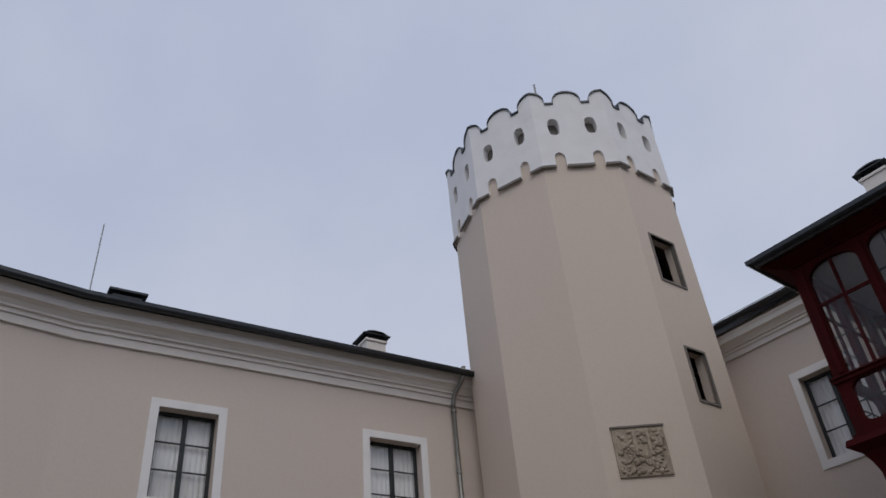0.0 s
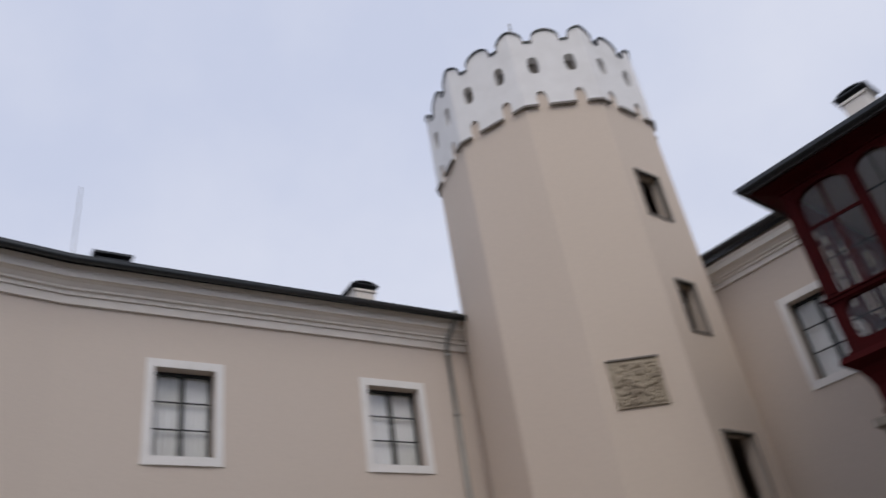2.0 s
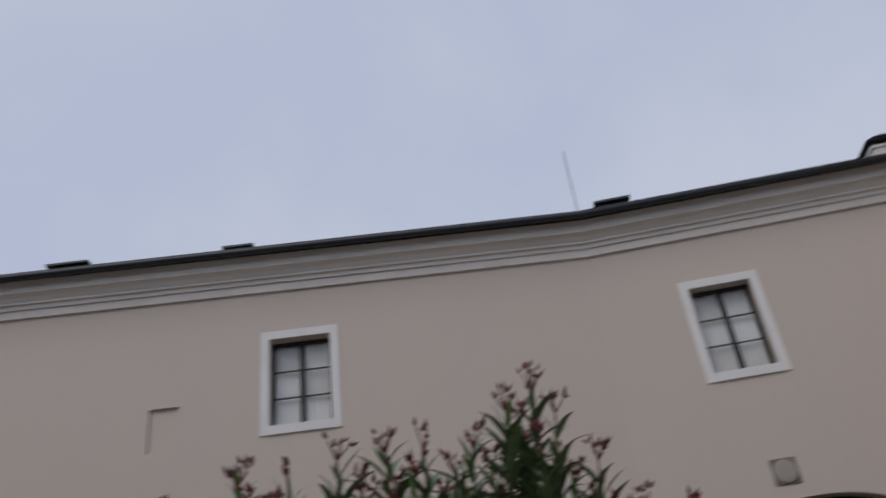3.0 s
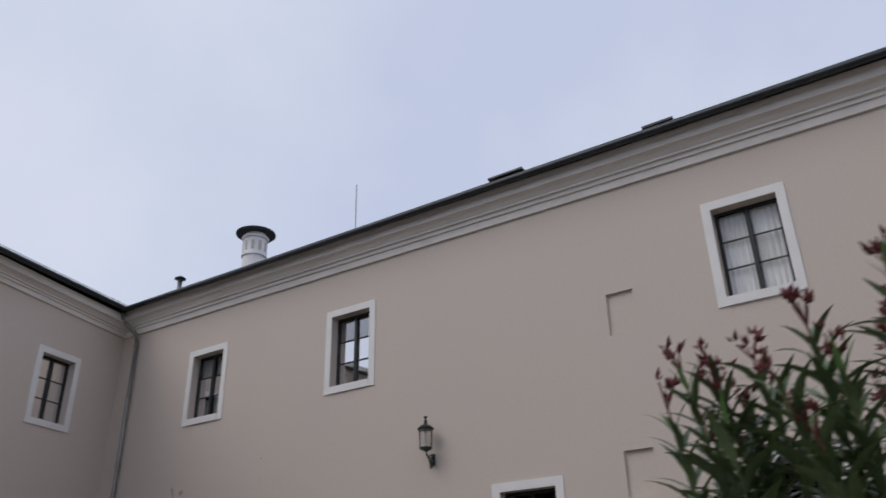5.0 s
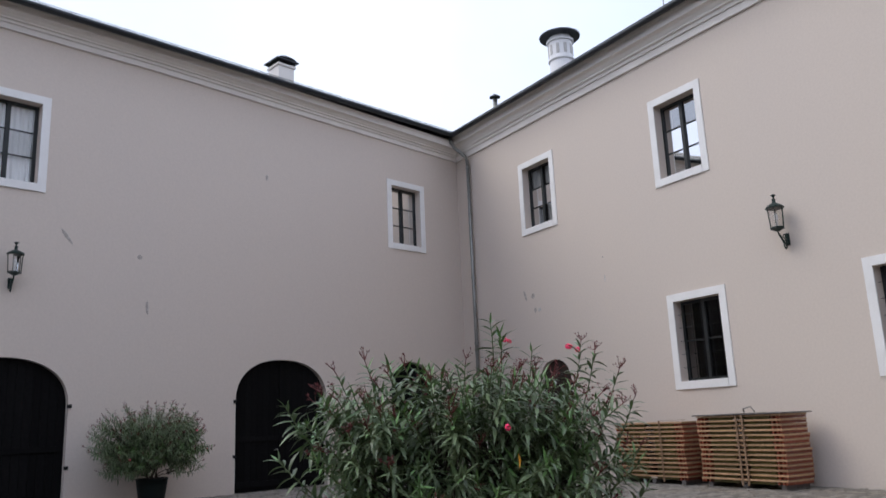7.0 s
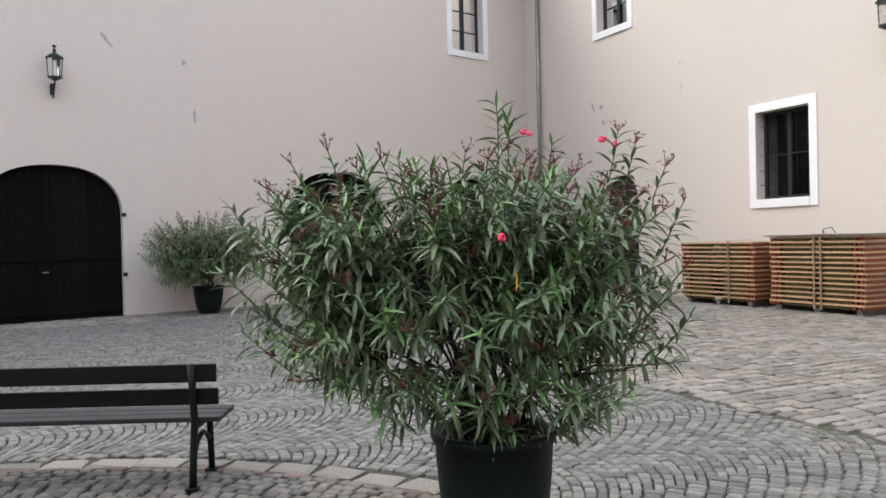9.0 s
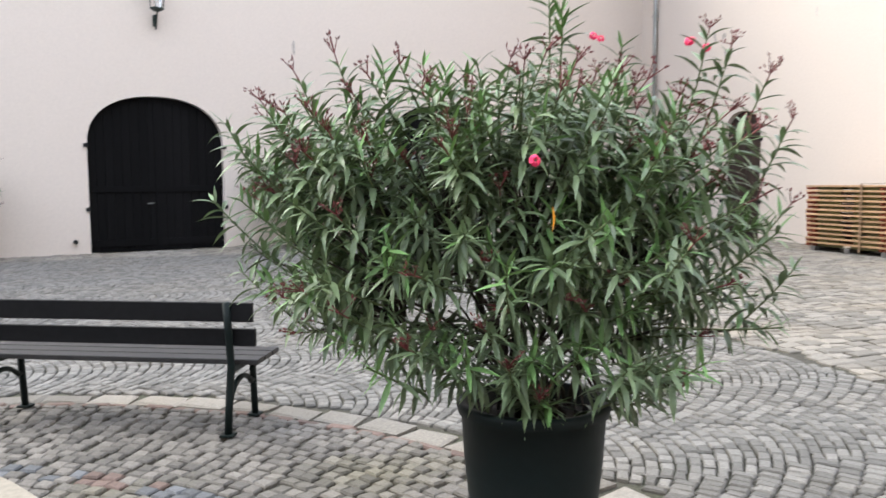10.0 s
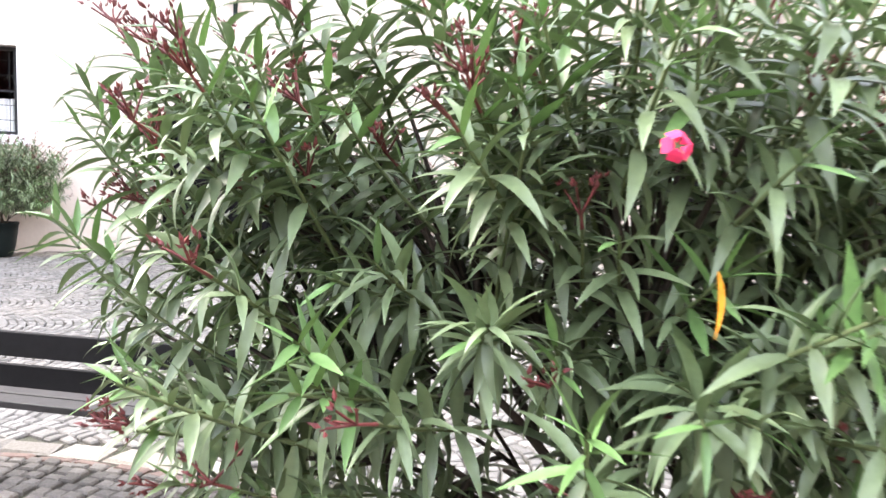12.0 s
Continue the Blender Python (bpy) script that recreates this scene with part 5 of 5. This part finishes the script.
main_tips += [(Vector((0.02, -0.36, 0.82)), Vector((0.0, -0.8, 0.5)).normalized()), (Vector((-0.04, -0.34, 0.84)), Vector((-0.1, -0.7, 0.6)).normalized()), (Vector((0.06, -0.33, 0.80)), Vector((0.15, -0.8, 0.4)).normalized()), (Vector((-0.08, -0.64, 1.32)), Vector((0, -0.8, 0.6)).normalized()), (Vector((0.46, -0.58, 1.36)), Vector((0.2, -0.8, 0.55)).normalized())]
oleander(OM, 11, main_tips, 0.278, 0.735, "large flowering oleander in a dark tub on the cobbles", picked=280, size=1.02, buds_at=0.44, stems=30,
         flowers=((local(-13.515, -20.865, 1.642), 1), (local(-12.587, -20.326, 2.11), 2), (local(-12.49, -20.30, 2.12), 1), (local(-12.76, -19.875, 2.20), 2)))
yl = new("yellow_leaf", mesh_of("yellow_leaf", LEAVES[2][0], LEAVES[2][1], YELLOWLEAF, True))
yl.matrix_world = Matrix.Translation((-13.455, -20.86, 1.50)) @ Matrix.Rotation(radians(80), 4, "Y") @ Matrix.Scale(0.62, 4)
tagged(yl, "single orange-yellow withered leaf in the oleander", "leaf")
trng = random.Random(23)
oleander(Matrix.Translation((-11.75, -3.85, 0.012)) @ Matrix.Rotation(0.4, 4, "Z"), 23, crown_tips(trng, 420, (0, 0, 1.46), 1.42, 1.30, 0.94, 0.84, -0.85), 0.36, 0.66, "oleander in a dark tub beside an arched door", size=1.2,
         flowers=(((0.35, -1.2, 1.75), 2), ((-1.1, -0.75, 1.15), 1), ((0.9, -0.9, 1.3), 1)), buds_at=0.85)
oleander(Matrix.Translation((-19.34, -5.30, 0.012)), 31, crown_tips(trng, 360, (0, 0, 1.46), 1.34, 1.25, 0.94, 0.80, -0.85), 0.36, 0.66, "oleander in a dark tub in front of a grilled window", size=1.15, buds_at=0.6)
PX, PY = -14.80, -24.93
trng = random.Random(47)
high_tips = [(p, d) for p, d in crown_tips(trng, 100, (0, 0, 1.38), 0.52, 0.56, 0.40, 0.40) if p.x > -0.36 and p.z < 1.76]
# heights of the crown's ridge along y, above the tub's foot
RIDGE = ((-0.57, 1.92), (-0.50, 1.95), (-0.43, 2.04), (-0.37, 2.14), (-0.335, 2.20), (-0.28, 2.16), (-0.21, 2.11), (-0.12, 2.10), (-0.05, 2.12), (0.04, 2.11), (0.13, 2.07), (0.22, 2.09), (0.34, 2.02), (0.42, 1.98), (0.48, 1.99), (0.53, 1.99))
for i in range(85):
    y = trng.uniform(-0.57, 0.44)
    top = float(np.interp(y, [a for a, b in RIDGE], [b for a, b in RIDGE]))
    drop = 0.5 * trng.random() ** 1.3
    x = -0.34 + trng.uniform(-0.10, 0.12) if i % 2 else trng.uniform(-0.4, 0.3)
    high_tips.append((Vector((x, y, top - 0.07 - drop)), Vector((trng.uniform(-0.25, 0.1), 0.35 * y + trng.uniform(-0.15, 0.15), 1)).normalized()))
for y, z in RIDGE:
    for k in range(3):
        high_tips.append((Vector((-0.36 + trng.uniform(-0.05, 0.12) * (k > 0), y + trng.uniform(-0.04, 0.04) * (k > 0), z - 0.03 - 0.06 * k)), Vector((-0.1 + 0.1 * k, 0.3 * y, 1)).normalized()))
oleander(pose(PX, PY, 0.012), 47, high_tips, 0.27, 0.70, "oleander full of dark buds in a dark tub", size=0.76, buds_at=0.85, upright=0.8, stems=16, whorls=10, bud=1.5)


# ---- cobbles ----
def sett_template(bev=0.2):
    b = 1 - bev
    vs = [(x, y, -1.0) for x, y in ((-1, -1), (1, -1), (1, 1), (-1, 1))] + [(x, y, -0.28) for x, y in ((-1, -1), (1, -1), (1, 1), (-1, 1))] + [(x * b, y * b, 0.0) for x, y in ((-1, -1), (1, -1), (1, 1), (-1, 1))]
    fs = []
    for r in (0, 4):
        fs += [(r + i, r + (i + 1) % 4, r + 4 + (i + 1) % 4, r + 4 + i) for i in range(4)]
    fs.append((8, 9, 10, 11))
    return np.array(vs), np.array(fs)


SV, SF = sett_template()
crng = np.random.RandomState(3)


def sett_heap(rows):
    """rows: x, y, turn, half length, half width."""
    rows = np.array(rows)
    n = len(rows)
    v = np.repeat(SV[None], n, 0).copy()
    jit = crng.uniform(-0.15, 0.15, (n, 12, 2))
    v[:, :, 0] *= crng.uniform(0.86, 1.0, (n, 1))
    v[:, :, 1] *= crng.uniform(0.86, 1.0, (n, 1))
    jit[:, 4:8] = jit[:, 8:12] = jit[:, 0:4]
    v[:, :, :2] += jit
    v[:, :, 0] *= rows[:, 3, None]
    v[:, :, 1] *= rows[:, 4, None]
    v[:, :, 2] *= 0.035
    tilt = crng.uniform(-0.05, 0.05, (n, 2))
    v[:, 8:, 2] += tilt[:, 0, None] * v[:, 8:, 0] + tilt[:, 1, None] * v[:, 8:, 1]
    v[:, :, 2] += crng.uniform(-0.005, 0.006, (n, 1)) + 0.006
    c, s = np.cos(rows[:, 2])[:, None], np.sin(rows[:, 2])[:, None]
    x = v[:, :, 0] * c - v[:, :, 1] * s + rows[:, 0, None]
    y = v[:, :, 0] * s + v[:, :, 1] * c + rows[:, 1, None]
    h = Heap()
    h.v = [np.stack([x, y, v[:, :, 2]], 2).reshape(-1, 3)]
    h.f = [(SF[None] + (np.arange(n) * 12)[:, None, None]).reshape(-1, 4)]
    return h


def inside_yard(x, y):
    return x < -0.03 and y < x * math.tan(TH) - 0.03 and y > D_Y + 0.03 and x > E_END[0]


RING_IN, RING_OUT = 2.2, 4.46
BIG_X = -9.35
grey, red, blue, big, arcs = [], [], [], [], []
r = RING_IN
while r < RING_OUT - 0.03:
    w = 0.092
    n = int(2 * math.pi * (r + w / 2) / 0.106)
    shift = crng.rand()
    for i in range(n):
        a = 2 * math.pi * (i + shift) / n + crng.uniform(-0.005, 0.005)
        row = (FC.x + (r + w / 2) * math.cos(a), FC.y + (r + w / 2) * math.sin(a), a + math.pi / 2, 0.049, 0.042)
        kind = grey
        if 3.05 < r < 3.30:
            kind = red if (i // 5) % 2 else blue
            if crng.rand() < 0.25:
                kind = grey
        kind.append(row)
    r += w
# a narrow red-brown course and a pale kerb course close the ring
n = int(2 * math.pi * (RING_OUT + 0.03) / 0.24)
for i in range(n):
    a = 2 * math.pi * i / n
    red.append((FC.x + (RING_OUT + 0.03) * math.cos(a), FC.y + (RING_OUT + 0.03) * math.sin(a), a + math.pi / 2, 0.118, 0.032))
n = int(2 * math.pi * (RING_OUT + 0.19) / 0.36)
for i in range(n):
    a = 2 * math.pi * i / n
    big.append((FC.x + (RING_OUT + 0.19) * math.cos(a), FC.y + (RING_OUT + 0.19) * math.sin(a), a + math.pi / 2, 0.172, 0.115))
# segmental arcs outside the ring, bowed towards the east wing
bays, pitch, rise = 1.5, 0.092, 0.34
for ib in range(-20, 20):
    u0 = -20.4 + ib * bays
    for iv in range(-280, 310):
        v0 = -13.5 + iv * pitch
        cells = 15
        for j in range(cells):
            q = (j + 0.5 + 0.5 * (iv % 2) - 0.25) / cells * 2 - 1
            y, x = u0 + q * bays / 2, v0 + rise * (1 - q * q)
            d = math.hypot(x - FC.x, y - FC.y)
            if d < RING_OUT + 0.36 or x > BIG_X - 0.1 or y > -5.2 or not inside_yard(x, y) or d > 24:
                continue
            if y < -27 or x < -27:
                continue
            slope = math.atan(2 * rise * q / (bays / 2))
            arcs.append((x, y, math.pi / 2 + slope, 0.0485 / math.cos(slope), 0.0425 * math.cos(slope)))
# larger setts in rows along the east and north sides
y = -36.0
k = 0
while y < 0:
    h = crng.uniform(0.14, 0.19)
    x = -30.0 + crng.uniform(0, 0.2)
    while x < 0:
        L = crng.uniform(0.16, 0.34)
        cx, cy = x + L / 2, y + h / 2
        if inside_yard(cx, cy) and (cx > BIG_X or cy > -5.1 or cy < -27.1 or cx < -27.1) and math.hypot(cx - FC.x, cy - FC.y) > RING_OUT + 0.4:
            big.append((cx, cy, 0, L / 2 - 0.008, h / 2 - 0.006))
        x += L
    y += h
SETT_ONE = material("ring_sett", (0.136, 0.122, 0.106), 0.82, grain=0.25, grain_scale=70, spread=0.34, stain=0.3, stain_scale=9.0, bump=0.004, stain_color=(0.18, 0.155, 0.125))
near = [r for r in grey if -15.7 < r[0] < -13.3 and -18.7 < r[1] < -17.0 and math.hypot(r[0] - FC.x, r[1] - FC.y) < RING_OUT][:300]
picked_rows = set(near)
grey = [r for r in grey if r not in picked_rows]
kinds = []
for i in range(10):
    h = sett_heap([(0, 0, 0, 0.049, 0.042)])
    kinds.append(h.mesh("sett", SETT_ONE, False))
for i, r in enumerate(near):
    ob = new("sett", kinds[i % 10])
    ob.parent = ground
    ob.matrix_local = pose(r[0], r[1], 0, 0, 0, math.degrees(r[2]))
for name, rows, mat, label in (("ring_setts", grey, RINGSETT, "small brownish mossy setts laid in rings"), ("setts", arcs, SETT, "small pale grey granite setts laid in arcs"), ("red_setts", red, REDSETT, "red-brown setts in a ring band"),
                               ("blue_setts", blue, BLUESETT, "blue-grey setts in a ring band"), ("large_setts", big, BIGSETT, "larger worn grey and ochre paving setts")):
    ob = new(name, sett_heap(rows).mesh(name, mat, False))
    ob.parent = ground
    tagged(ob, label, kind="stuff")
